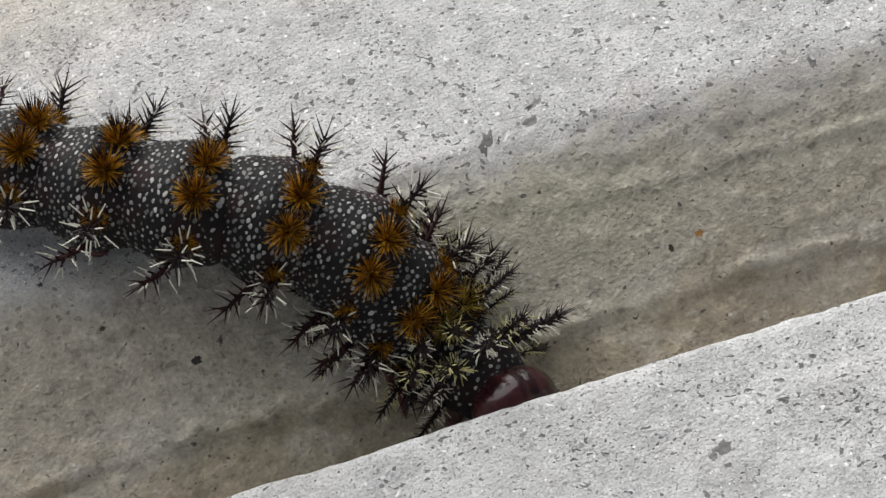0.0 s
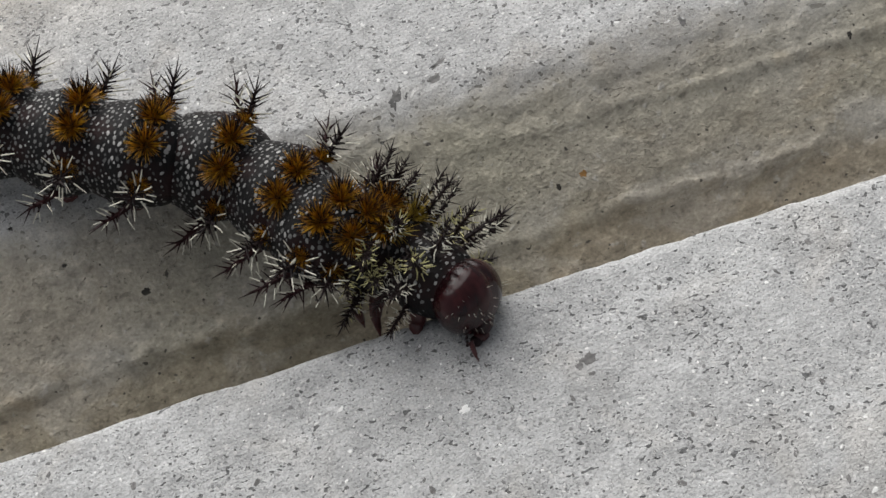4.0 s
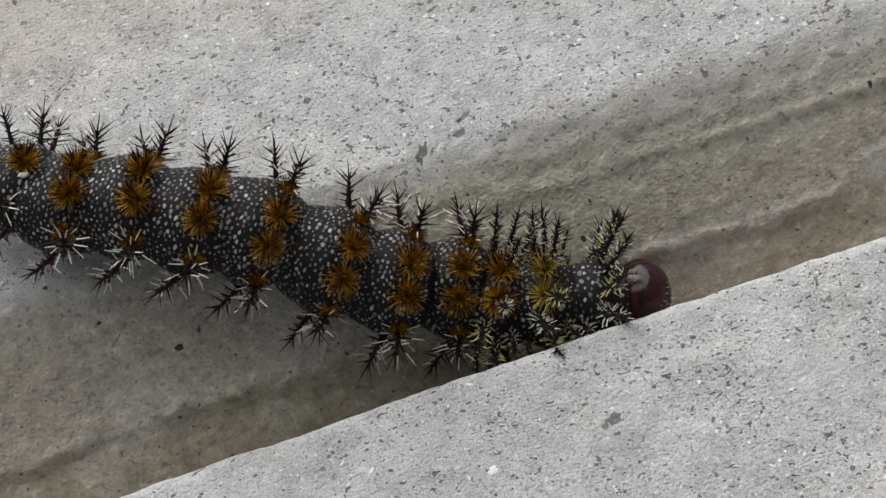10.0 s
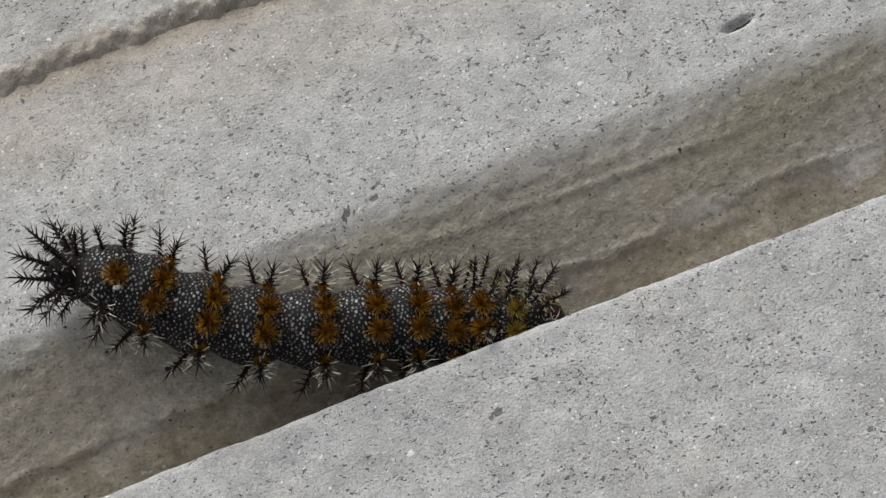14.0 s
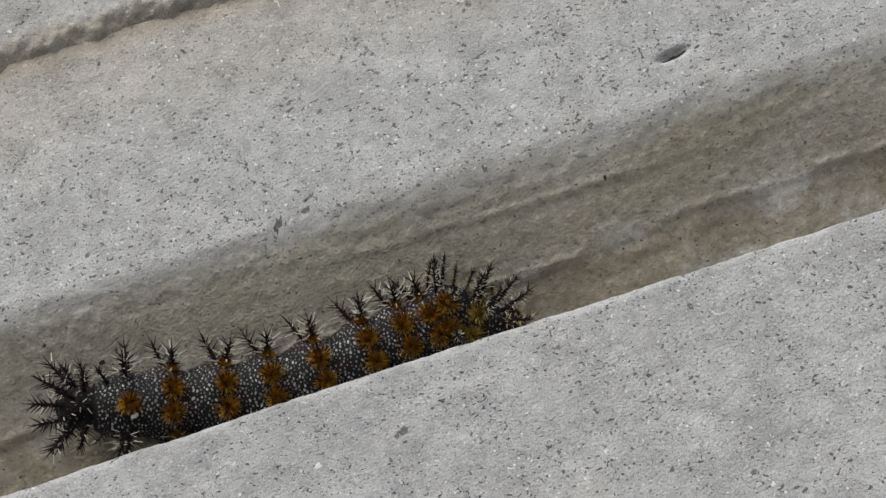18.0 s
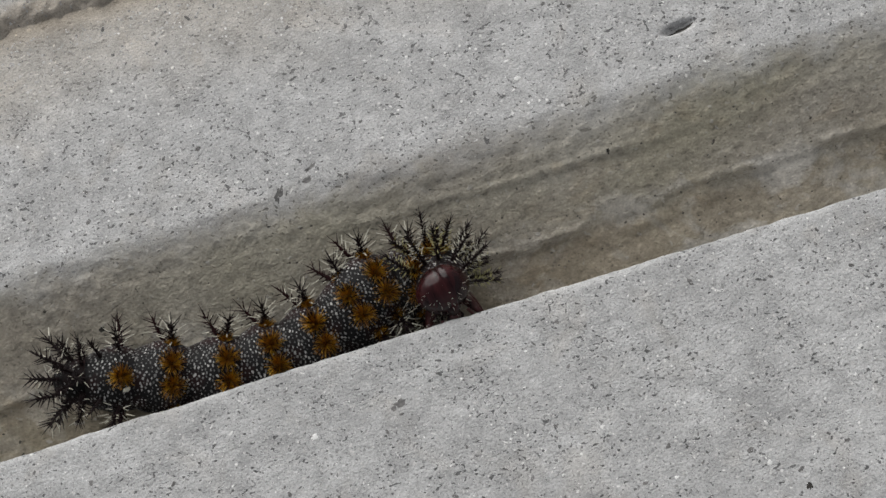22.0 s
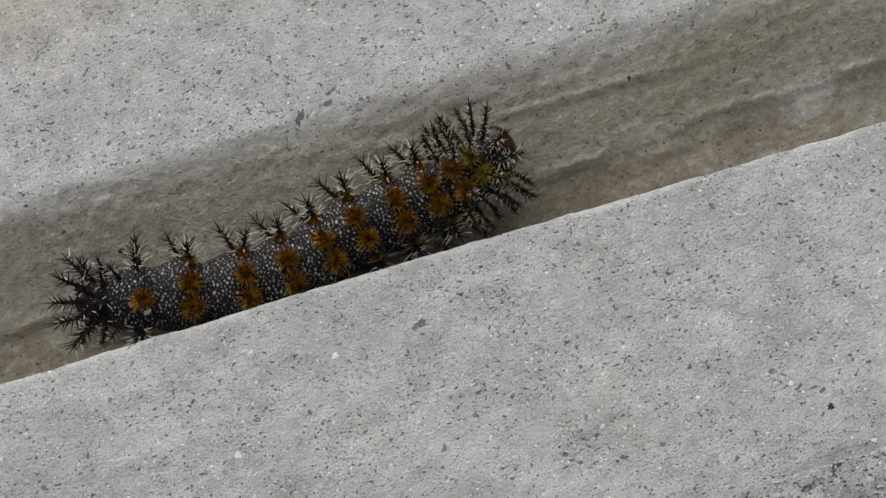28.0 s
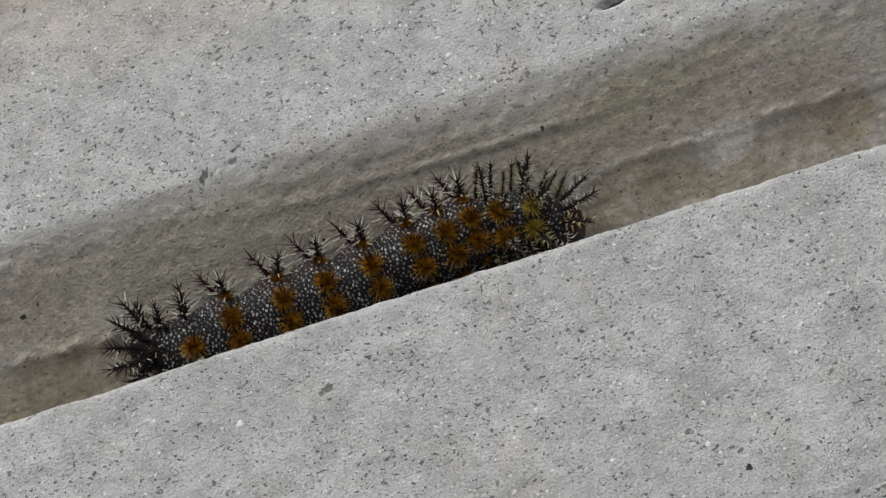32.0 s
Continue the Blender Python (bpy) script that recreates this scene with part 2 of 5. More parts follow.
def per_island(name, stops, rough):
    m, nodes, links, bsdf = material(name)
    geo = nodes.new("ShaderNodeNewGeometry")
    links.new(ramp(nodes, links, geo.outputs["Random Per Island"], stops), bsdf.inputs["Base Color"])
    bsdf.inputs["Roughness"].default_value = rough
    return m


def streaked(name, dark, light, rough):
    """Glossy shell with paler streaks running down it."""
    m, nodes, links, bsdf = material(name)
    fac = noise_node(nodes, links, 620, 4, None, 0.5, (1.0, 1.6, 0.3))
    links.new(ramp(nodes, links, fac, [(0.40, dark), (0.56, tuple((a + b) / 2 for a, b in zip(dark, light))), (0.70, light)]), bsdf.inputs["Base Color"])
    bsdf.inputs["Roughness"].default_value, bsdf.inputs["Specular IOR Level"].default_value = rough, 0.34
    b = nodes.new("ShaderNodeBump")
    b.inputs["Strength"].default_value, b.inputs["Distance"].default_value = 0.35, 0.00022
    links.new(noise_node(nodes, links, 620, 3, None, 0.3, (1.0, 1.6, 0.35)), b.inputs["Height"])
    links.new(b.outputs[0], bsdf.inputs["Normal"])
    return m


def per_patch(name, dark, light, rough):
    """Wrinkled skin: near black, with reddish-brown patches."""
    m, nodes, links, bsdf = material(name)
    links.new(ramp(nodes, links, noise_node(nodes, links, 330, 4), [(0.45, dark), (0.68, light)]), bsdf.inputs["Base Color"])
    bsdf.inputs["Roughness"].default_value, bsdf.inputs["Specular IOR Level"].default_value = rough, 0.16
    b = nodes.new("ShaderNodeBump")
    b.inputs["Strength"].default_value, b.inputs["Distance"].default_value = 0.7, 0.0002
    links.new(noise_node(nodes, links, 1700, 4, None, 0.4, (1.6, 0.8, 0.8)), b.inputs["Height"])
    links.new(b.outputs[0], bsdf.inputs["Normal"])
    return m


M_LEDGE = concrete("ledge_concrete", (0.54, 0.541, 0.537), (0.455, 0.456, 0.451), fleck=0.028,
                   tint=(0.985, 0.935, 0.865), stain_shade_band=(0.012, 0.030, 70, 0.016), smooth=(0.0014, -0.0050, 260, 0.005), edge_shade_band=(0.0285, 0.0330, 150, 0.003))
M_FRONT = concrete("front_concrete", (0.53, 0.533, 0.529), (0.43, 0.432, 0.428), fleck=0.018, crisp=1.1)
# shade of the course's sloping edge is put into its colour as brown
M_UPPER = concrete("upper_concrete", (0.52, 0.512, 0.495), (0.42, 0.412, 0.395), fleck=0.02,
                   tint=(0.89, 0.82, 0.73), stain_shade_band=(0.0372, 0.0345, 200, 0.004))
M_LOWER = concrete("lower_concrete", (0.50, 0.50, 0.495), (0.38, 0.38, 0.375), fleck=0.06, crisp=1.3)
M_STONE = per_piece("aggregate_stone", (0.10, 0.098, 0.094), (0.205, 0.20, 0.194), 0.8)
M_CHIP = simple("quartz_chip", (0.82, 0.82, 0.80), 0.4, 0.1)
M_RUST = simple("rust_spot", (0.30, 0.16, 0.05), 0.9, 0.4)
M_PIT = simple("dark_pit", (0.04, 0.037, 0.032), 0.95, 0.4)
M_SAND = per_island("sand_grains", [(0.0, (0.15, 0.15, 0.15)), (0.18, (0.28, 0.28, 0.275)), (0.35, (0.46, 0.455, 0.445)), (0.93, (0.60, 0.595, 0.58)), (1.0, (0.85, 0.85, 0.83))], 0.75)
M_GROUND = simple("ground_concrete", (0.30, 0.29, 0.28), 0.95, 0.25, 8)

M_SKIN = per_patch("black_skin", (0.0085, 0.0083, 0.0088), (0.024, 0.011, 0.011), 0.6)
M_SPOT = per_island("pale_spots", [(0.0, (0.06, 0.06, 0.058)), (0.55, (0.16, 0.16, 0.155)), (1.0, (0.42, 0.415, 0.40))], 0.6)
M_TUFT = per_island("orange_bristle", [(0.0, (0.22, 0.080, 0.003)), (0.6, (0.46, 0.212, 0.005)), (1.0, (0.68, 0.41, 0.025))], 0.45)
M_YELLOW = per_island("yellow_bristle", [(0.0, (0.30, 0.19, 0.015)), (1.0, (0.52, 0.40, 0.07))], 0.5)
M_BLACK = simple("black_spine", (0.014, 0.0075, 0.008), 0.45, 0.4, 2500, 0.0, 0.2)
M_STALK = simple("dark_red_stalk", (0.026, 0.008, 0.009), 0.45, 0.4, 2500, 0.0, 0.2)
M_CREAM = simple("cream_tip", (0.62, 0.60, 0.50), 0.5, 0.15, 2500)
M_LEMON = simple("lemon_tip", (0.46, 0.43, 0.19), 0.5, 0.2, 2500)
M_HEAD = streaked("maroon_head", (0.012, 0.003, 0.004), (0.046, 0.011, 0.012), 0.17)
M_LEG = simple("maroon_leg", (0.060, 0.014, 0.014), 0.30, 0.4, 1500, 0.2)

# ---- surfaces of the ledges, heights in millimetres ----


def lattice(seed, cells=64):
    return np.random.default_rng(seed).random((cells, cells)) * 2 - 1


def value_noise(x, y, sx, sy, seed):
    """Smooth noise from -1 to 1 with cells of sx by sy."""
    g = lattice(seed)
    u, v = np.asarray(x, float) / sx, np.asarray(y, float) / sy
    i, j = np.floor(u).astype(int), np.floor(v).astype(int)
    fu, fv = u - i, v - j
    fu, fv = fu * fu * (3 - 2 * fu), fv * fv * (3 - 2 * fv)
    a, b, c, d = g[i % 64, j % 64], g[(i + 1) % 64, j % 64], g[i % 64, (j + 1) % 64], g[(i + 1) % 64, (j + 1) % 64]
    return (a * (1 - fu) + b * fu) * (1 - fv) + (c * (1 - fu) + d * fu) * fv


def smooth_step(v):
    v = np.clip(v, 0, 1)
    return v * v * (3 - 2 * v)


def dent(x, y, cx, cy, lx, ly, turn, depth):
    c, s = math.cos(radians(turn)), math.sin(radians(turn))
    u, v = ((x - cx) * c + (y - cy) * s) / lx, (-(x - cx) * s + (y - cy) * c) / ly
    return -depth * smooth_step(1.35 - np.sqrt(u * u + v * v))


def rough_top(x, y, seed):
    return (0.22 * value_noise(x, y, 17, 13, seed) + 0.08 * value_noise(x, y, 4.3, 3.7, seed + 1)
            + 0.045 * value_noise(x, y, 1.3, 1.1, seed + 2) + 0.03 * value_noise(x, y, 0.62, 0.55, seed + 3))


def ledge_height(x, y):
    """The back ledge: flat top, round shoulder, and the face that falls into the groove."""
    x, y = np.asarray(x, float), np.asarray(y, float)
    u = np.minimum(y - 0.7, 0)
    z = 0.4 - (np.sqrt((0.72 * u) ** 2 + 4.84) - 2.2)
    face = smooth_step((-1.5 - y) / 3)
    z = z + rough_top(x, y, 11) * (1 - 0.35 * face)
    # worn, pitted shoulder
    worn = np.exp(-(((y + 3.5) / 3.2) ** 2))
    z = z + worn * (0.13 * value_noise(x, y, 2.6, 1.1, 50) + 0.09 * value_noise(x, y, 1.0, 0.7, 52) - 0.3 * np.maximum(0, value_noise(x, y, 1.5, 0.9, 53) - 0.55))
    # shallow drawn marks and crusty bumps over the cast face
    z = z + face * (0.10 * value_noise(x, y, 19, 2.6, 31) + 0.05 * value_noise(x, y, 5, 1.1, 32) + 0.06 * value_noise(x, y, 1.9, 1.5, 40) + 0.03 * value_noise(x, y, 0.8, 0.7, 42))
    # a broken lip low on the face, here and there a ridge, with rougher scoured concrete below
    lip = -13.3 + 1.2 * smooth_step((x - 36) / 19) + 0.32 * value_noise(x, y * 0, 7, 5, 33) + 0.3 * value_noise(x, y * 0, 1.9, 5, 34)
    there = smooth_step(0.75 + 1.0 * value_noise(x, y * 0, 6.3, 5, 41))
    below = smooth_step((lip - y) / 0.35)
    z = z + 0.42 * np.exp(-(((y - lip - 0.3) / 0.42) ** 2)) * there * (0.7 + 0.8 * value_noise(x, y, 1.1, 0.7, 43))
    z = z - below * (0.2 + 0.65 * there)
    z = z + below * (0.16 * value_noise(x, y, 4.1, 2.2, 36) + 0.16 * value_noise(x, y, 1.6, 1.3, 37) + 0.07 * value_noise(x, y, 0.75, 0.6, 44))
    # crumbled crust just above the lip, and a second ledge under it further on
    z = z + 0.22 * np.maximum(0, value_noise(x, y, 1.5, 1.0, 46)) * np.exp(-(((y - lip - 1.4) / 1.5) ** 2))
    lip3 = lip - 2.0 + 0.3 * value_noise(x, y * 0, 2.7, 5, 47)
    z = z - 0.35 * smooth_step((lip3 - y) / 0.4) * smooth_step((x - 38) / 4) * smooth_step(0.4 + value_noise(x, y * 0, 4.4, 5, 48))
    lip2 = -5.9 - 0.035 * np.clip(x - 8, 0, 20) + 0.22 * value_noise(x, y * 0, 11, 5, 38) + 0.14 * value_noise(x, y * 0, 2.0, 5, 45)
    drawn = smooth_step((x - 3) / 6) * (0.45 + 0.55 * smooth_step((value_noise(x, y * 0, 9, 5, 39) + 0.35) * 2)) * (1 - 0.7 * smooth_step((x - 40) / 14))
    z = z + drawn * (0.20 * np.exp(-(((y - lip2 - 0.3) / 0.38) ** 2)) - 0.20 * smooth_step((lip2 - y) / 0.45) * smooth_step((y - lip2 + 2.6) / 2.2))
    z = z - 0.15 * smooth_step((y - 30.5 - 0.5 * value_noise(x, y * 0, 5, 5, 49)) / 2.0)
    z = z + dent(x, y, 53.9, 5.9, 2.3, 0.62, 8, 1.2)
    z = z + dent(x, y, 0, 0, 0.55, 1.15, -18, 0.12) + dent(x, y, 3.7, 0.5, 0.8, 0.45, 15, 0.12) + dent(x, y, 4.7, 2.3, 1.1, 0.4, 35, 0.15)
    return z


def front_height(x, y):
    x, y = np.asarray(x, float), np.asarray(y, float)
    z = 0.05 + rough_top(x, y, 51)
    edge = -59.6 + 1.2 * value_noise(x, y * 0, 9, 5, 55) + 0.5 * value_noise(x, y * 0, 2.4, 5, 56)
    return z - 0.28 * smooth_step((edge - y) / 1.8)


def upper_height(x, y):
    """The raised course: a crumbled, lumpy edge that falls in a soft slope to the ledge."""
    x, y = np.asarray(x, float), np.asarray(y, float)
    edge = 32.3 + 0.7 * value_noise(x, y * 0, 8, 5, 61) + 0.5 * value_noise(x, y * 0, 2.6, 5, 62) + 0.25 * value_noise(x, y * 0, 0.9, 5, 63)
    rise = smooth_step((y - edge + 1.2) / 3.6)
    near = np.exp(-np.abs(y - edge - 1.2) / 2.4)
    lumps = 0.5 * value_noise(x, y, 2.4, 1.7, 64) + 0.34 * value_noise(x, y, 1.0, 0.8, 65) + 0.30 * value_noise(x, y, 0.62, 0.55, 67)
    return -0.8 + 2.3 * rise + rough_top(x, y, 66) + lumps * near


def lower_height(x, y):
    return -0.22 + rough_top(x, y, 71) + 0.25 * value_noise(x, y, 1.9, 1.7, 72) + 0.16 * value_noise(x, y, 0.8, 0.7, 73)


def spaced(lo, fine_lo, fine_hi, hi, step, coarse=9):
    """Grid lines: fine between fine_lo and fine_hi, growing wider outside."""
    parts = [np.arange(fine_lo, fine_hi + step / 2, step)]
    if lo < fine_lo:
        parts.insert(0, fine_lo - (fine_lo - lo) * np.linspace(1, 0, coarse, endpoint=False) ** 2)
    if hi > fine_hi:
        parts.append(fine_hi + (hi - fine_hi) * np.linspace(0, 1, coarse + 1)[1:] ** 2)
    return np.concatenate(parts)


def mesh_object(name, verts, faces, mats, slots=None, smooth=True):
    me = bpy.data.meshes.new(name)
    me.from_pydata([tuple(v) for v in np.asarray(verts, float) * MM], [], [tuple(int(i) for i in f) for f in faces])
    for m in mats:
        me.materials.append(m)
    if slots is not None:
        me.polygons.foreach_set("material_index", np.asarray(slots, np.int32))
    me.polygons.foreach_set("use_smooth", np.full(len(me.polygons), smooth))
    me.update()
    return new(name, me)


def part(name, verts, faces, mats, parent, label="", slots=None, smooth=True, kind=""):
    ob = mesh_object(name, verts, faces, mats, slots, smooth)
    ob.parent = parent
    return tagged(ob, label, kind=kind)


def slab(name, height, xs, ys, depth, mat):
    """A slab with a modelled top, straight sides and a flat underside."""
    gx, gy = np.meshgrid(xs, ys, indexing="ij")
    top = np.stack([gx, gy, height(gx, gy)], -1).reshape(-1, 3)
    nx, ny = len(xs), len(ys)
    idx = np.arange(nx * ny).reshape(nx, ny)
    quads = np.stack([idx[:-1, :-1], idx[1:, :-1], idx[1:, 1:], idx[:-1, 1:]], -1).reshape(-1, 4)
    ring = np.concatenate([idx[:, 0], idx[-1, 1:], idx[-2::-1, -1], idx[0, -2:0:-1]])
    low = top[ring].copy()
    low[:, 2] = depth
    base = nx * ny
    k = np.arange(len(ring))
    kn = (k + 1) % len(ring)
    sides = np.stack([ring[kn], ring[k], base + k, base + kn], -1)
    faces = [tuple(q) for q in quads] + [tuple(q) for q in sides] + [tuple(base + k[::-1])]
    ob = mesh_object(name, np.concatenate([top, low]), faces, [mat])
    flat = np.ones(len(faces), bool)
    flat[len(quads):] = False
    ob.data.polygons.foreach_set("use_smooth", flat)
    return ob


XS = spaced(-300, -62, 98, 320, 0.34)
ground = mesh_object("ground", [(-2e6, -2e6, -17), (2e6, -2e6, -17), (2e6, 2e6, -17), (-2e6, 2e6, -17)], [(0, 1, 2, 3)], [M_GROUND])
tagged(ground, "plain grey concrete ground beneath the ledges", "ground", kind="structure")

ledge = slab("back_ledge", ledge_height, XS, np.concatenate([[-22.2, -20.5], np.arange(-19, 0, 0.25), np.arange(0, 33.6, 0.34)]), -17, M_LEDGE)
tagged(ledge, "pale grey concrete ledge with a brown-stained sloping groove face", "ledge", kind="structure")


def front_slab():
    """The front ledge: a fine worn arris over an upright face, then the flat top."""
    arris = [(-22.45, -17.0), (-22.45, -9.0), (-22.42, -3.0), (-22.40, -1.2), (-22.42, -0.7), (-22.50, -0.38), (-22.66, -0.16), (-22.90, -0.04)]
    ys = np.concatenate([[-23.2], -spaced(23.5, 23.5, 62.5, 62.5, 0.34)])
    gx, gy = np.meshgrid(XS, ys, indexing="ij")
    top = np.stack([gx, gy, front_height(gx, gy)], -1)
    edge = np.zeros((len(XS), len(arris), 3))
    for n, (y, z) in enumerate(arris):
        wear = 0.07 * value_noise(XS, XS * 0, 3.1, 5, 81) + 0.06 * value_noise(XS, XS * 0, 0.9, 5, 82) + 0.16 * value_noise(XS, XS * 0, 14, 5, 83)
        wear = wear + 0.5 * np.exp(-(((XS - 15) / 40) ** 2))
        edge[:, n] = np.stack([XS, y + wear * (1 if z > -4 else 0.5), np.full_like(XS, z) + (0.08 * value_noise(XS, XS * 0, 1.2, 5, 84) if z > -1 else 0)], -1)
    grid = np.concatenate([edge, top], 1)
    nx, ny = grid.shape[:2]
    idx = np.arange(nx * ny).reshape(nx, ny)
    quads = np.stack([idx[:-1, :-1], idx[:-1, 1:], idx[1:, 1:], idx[1:, :-1]], -1).reshape(-1, 4)
    verts = grid.reshape(-1, 3)
    base = len(verts)
    tail = verts[idx[:, -1]].copy()
    tail[:, 2] = -17
    back_i = base + np.arange(nx)
    skirt = np.stack([idx[:-1, -1], back_i[:-1], back_i[1:], idx[1:, -1]], -1)
    ends = [tuple(idx[0, ::-1]) + (int(back_i[0]),), tuple(idx[-1, :]) + (int(back_i[-1]),)]
    under = [(int(idx[0, 0]), int(idx[-1, 0]), int(back_i[-1]), int(back_i[0]))]
    return mesh_object("front_ledge", np.concatenate([verts, tail]), list(map(tuple, quads)) + list(map(tuple, skirt)) + ends + under, [M_FRONT])


front = tagged(front_slab(), "pale grey speckled concrete ledge with a sharp worn edge", "ledge", kind="structure")
upper = slab("upper_course", upper_height, XS, spaced(30.2, 30.2, 47, 300, 0.34, 8), -17, M_UPPER)
tagged(upper, "raised rough-edged concrete course behind the ledge", "ledge", kind="structure")
lower = slab("lower_course", lower_height, XS, spaced(-300, -70, -60.5, -60.5, 0.34, 8), -17, M_LOWER)
tagged(lower, "coarse darker grey concrete course in front of the ledge", "ledge", kind="structure")


# ---- stones and grains in the concrete ----
def blob(rng, lx, ly, turn, n=9, bend=0.0):
    a = np.linspace(0, 2 * math.pi, n, endpoint=False) + rng.uniform(-0.2, 0.2, n)
    k = rng.uniform(0.55, 1.2, n)
    x, y = lx * k * np.cos(a), ly * k * np.sin(a)
    x = x + bend * lx * np.sin(2.2 * y / max(ly, 0.01))
    c, s = math.cos(turn), math.sin(turn)
    return np.stack([x * c - y * s, x * s + y * c], -1)


def draped(outline, cx, cy, height, lift):
    """A flat chip lying in the surface: rim flush, middle a little proud."""
    pts = outline + (cx, cy)
    mid = outline * 0.6 + (cx, cy)
    n = len(pts)
    rim = np.column_stack([pts, height(pts[:, 0], pts[:, 1]) - 0.02])
    inner = np.column_stack([mid, height(mid[:, 0], mid[:, 1]) + lift])
    hub = np.array([[cx, cy, float(height(cx, cy)) + lift]])
    k = np.arange(n)
    kn = (k + 1) % n
    faces = [(a, b, n + b, n + a) for a, b in zip(k, kn)] + [(n + a, n + b, 2 * n) for a, b in zip(k, kn)]
    return np.concatenate([rim, inner, hub]), faces


def chip(name, parent, height, cx, cy, lx, ly, turn, mat, seed, label="", lift=0.03, n=15, bend=0.0):
    v, f = draped(blob(np.random.default_rng(seed), lx, ly, radians(turn), n, bend), cx, cy, height, lift)
    at = np.array([cx, cy, float(height(cx, cy))])
    ob = part(name, v - at, f, [mat], parent, label)
    ob.location = at * MM
    return ob


chip("stone", ledge, ledge_height, 0.1, 0.2, 0.62, 1.4, -18, M_STONE, 3, "dark grey stone laid bare in the concrete", bend=0.35)
chip("stone", ledge, ledge_height, 3.9, 0.8, 0.85, 0.5, 20, M_STONE, 4)
chip("stone", ledge, ledge_height, 4.8, 2.4, 0.34, 1.2, -52, M_STONE, 5, bend=0.5)
chip("stone", ledge, ledge_height, 26.6, -1.1, 0.45, 0.7, 20, M_STONE, 6)
# near-black strip standing in for shade at the dent's lower edge
chip("pit", ledge, ledge_height, 53.95, 5.66, 2.1, 0.36, 8, M_PIT, 7, "dark strip painted as shade along a dent in the concrete", 0.3)
chip("pit", ledge, ledge_height, 11.4, -10.3, 0.36, 0.36, 0, M_PIT, 8, "", 0.02)
chip("pit", ledge, ledge_height, -25.7, -8.4, 0.5, 0.35, 0, M_PIT, 9, "", 0.02)
chip("pit", ledge, ledge_height, -31.7, -4.9, 0.3, 0.22, 0, M_PIT, 10, "", 0.02)
chip("pit", ledge, ledge_height, 40.7, -6.1, 0.26, 0.4, 0, M_PIT, 12, "", 0.02)
chip("pit", ledge, ledge_height, -35.1, -1.1, 0.25, 0.25, 0, M_PIT, 13, "", 0.02)
chip("rust_stain", ledge, ledge_height, 13.9, -9.9, 0.55, 0.4, 0, M_RUST, 14, "small orange rust stain", 0.01)
chip("quartz_chip", ledge, ledge_height, 32.7, 5.7, 0.5, 0.38, 0, M_CHIP, 15, "white quartz chip")
chip("quartz_chip", ledge, ledge_height, 33.0, 2.0, 0.35, 0.25, 40, M_CHIP, 16)
chip("quartz_chip", ledge, ledge_height, 34.4, 1.9, 0.22, 0.3, 0, M_CHIP, 17)
chip("quartz_chip", front, front_height, -3.9, -31.1, 0.62, 0.46, 20, M_CHIP, 18, "white quartz chip")
chip("quartz_chip", front, front_height, 45.7, -50.2, 0.4, 0.4, 0, M_CHIP, 19)
chip("quartz_chip", front, front_height, 35.0, -48.6, 0.4, 0.26, 0, M_CHIP, 20)
chip("stone", front, front_height, 6.9, -30.2, 1.15, 0.62, 15, M_STONE, 21, "dark grey stone laid bare in the concrete")
chip("stone", front, front_height, 6.0, -30.6, 0.5, 0.4, 60, M_STONE, 22)
chip("pit", front, front_height, 49.1, -54.2, 0.5, 0.6, 0, M_PIT, 23, "", 0.02)


def scatter(parent, height, box, count, seed, small, big, mat, name):
    """Separate stones on shared outlines over a stretch of a ledge."""
    rng = np.random.default_rng(seed)
    outlines = [blob(np.random.default_rng(seed + k), 1.0, rng.uniform(0.4, 0.9), rng.uniform(0, 3), 8) for k in range(6)]
    meshes = []
    for k, o in enumerate(outlines):
        n = len(o)
        v = np.concatenate([np.column_stack([o, np.full(n, -0.06)]), np.column_stack([o * 0.75, np.full(n, 0.05)])])
        f = [(a, (a + 1) % n, n + (a + 1) % n, n + a) for a in range(n)] + [tuple(range(n, 2 * n))]
        me = bpy.data.meshes.new(name)
        me.from_pydata([tuple(p) for p in v * MM], [], f)
        me.materials.append(mat)
        meshes.append(me)
    for _ in range(count):
        x, y = rng.uniform(box[0], box[1]), rng.uniform(box[2], box[3])
        s = small + (big - small) * rng.random() ** 3
        ob = new(name, meshes[rng.integers(6)])
        ob.parent = parent
        hx = float(height(x + 0.2, y) - height(x - 0.2, y)) / 0.4
        hy = float(height(x, y + 0.2) - height(x, y - 0.2)) / 0.4
        lie = Vector((-hx, -hy, 1)).to_track_quat("Z", "Y").to_matrix().to_4x4()
        ob.matrix_basis = Matrix.Translation(Vector((x, y, float(height(x, y)) - 0.01)) * MM) @ lie @ pose(0, 0, 0, 0, 0, rng.uniform(0, 360)) @ Matrix.Diagonal((s, s, 0.5, 1))


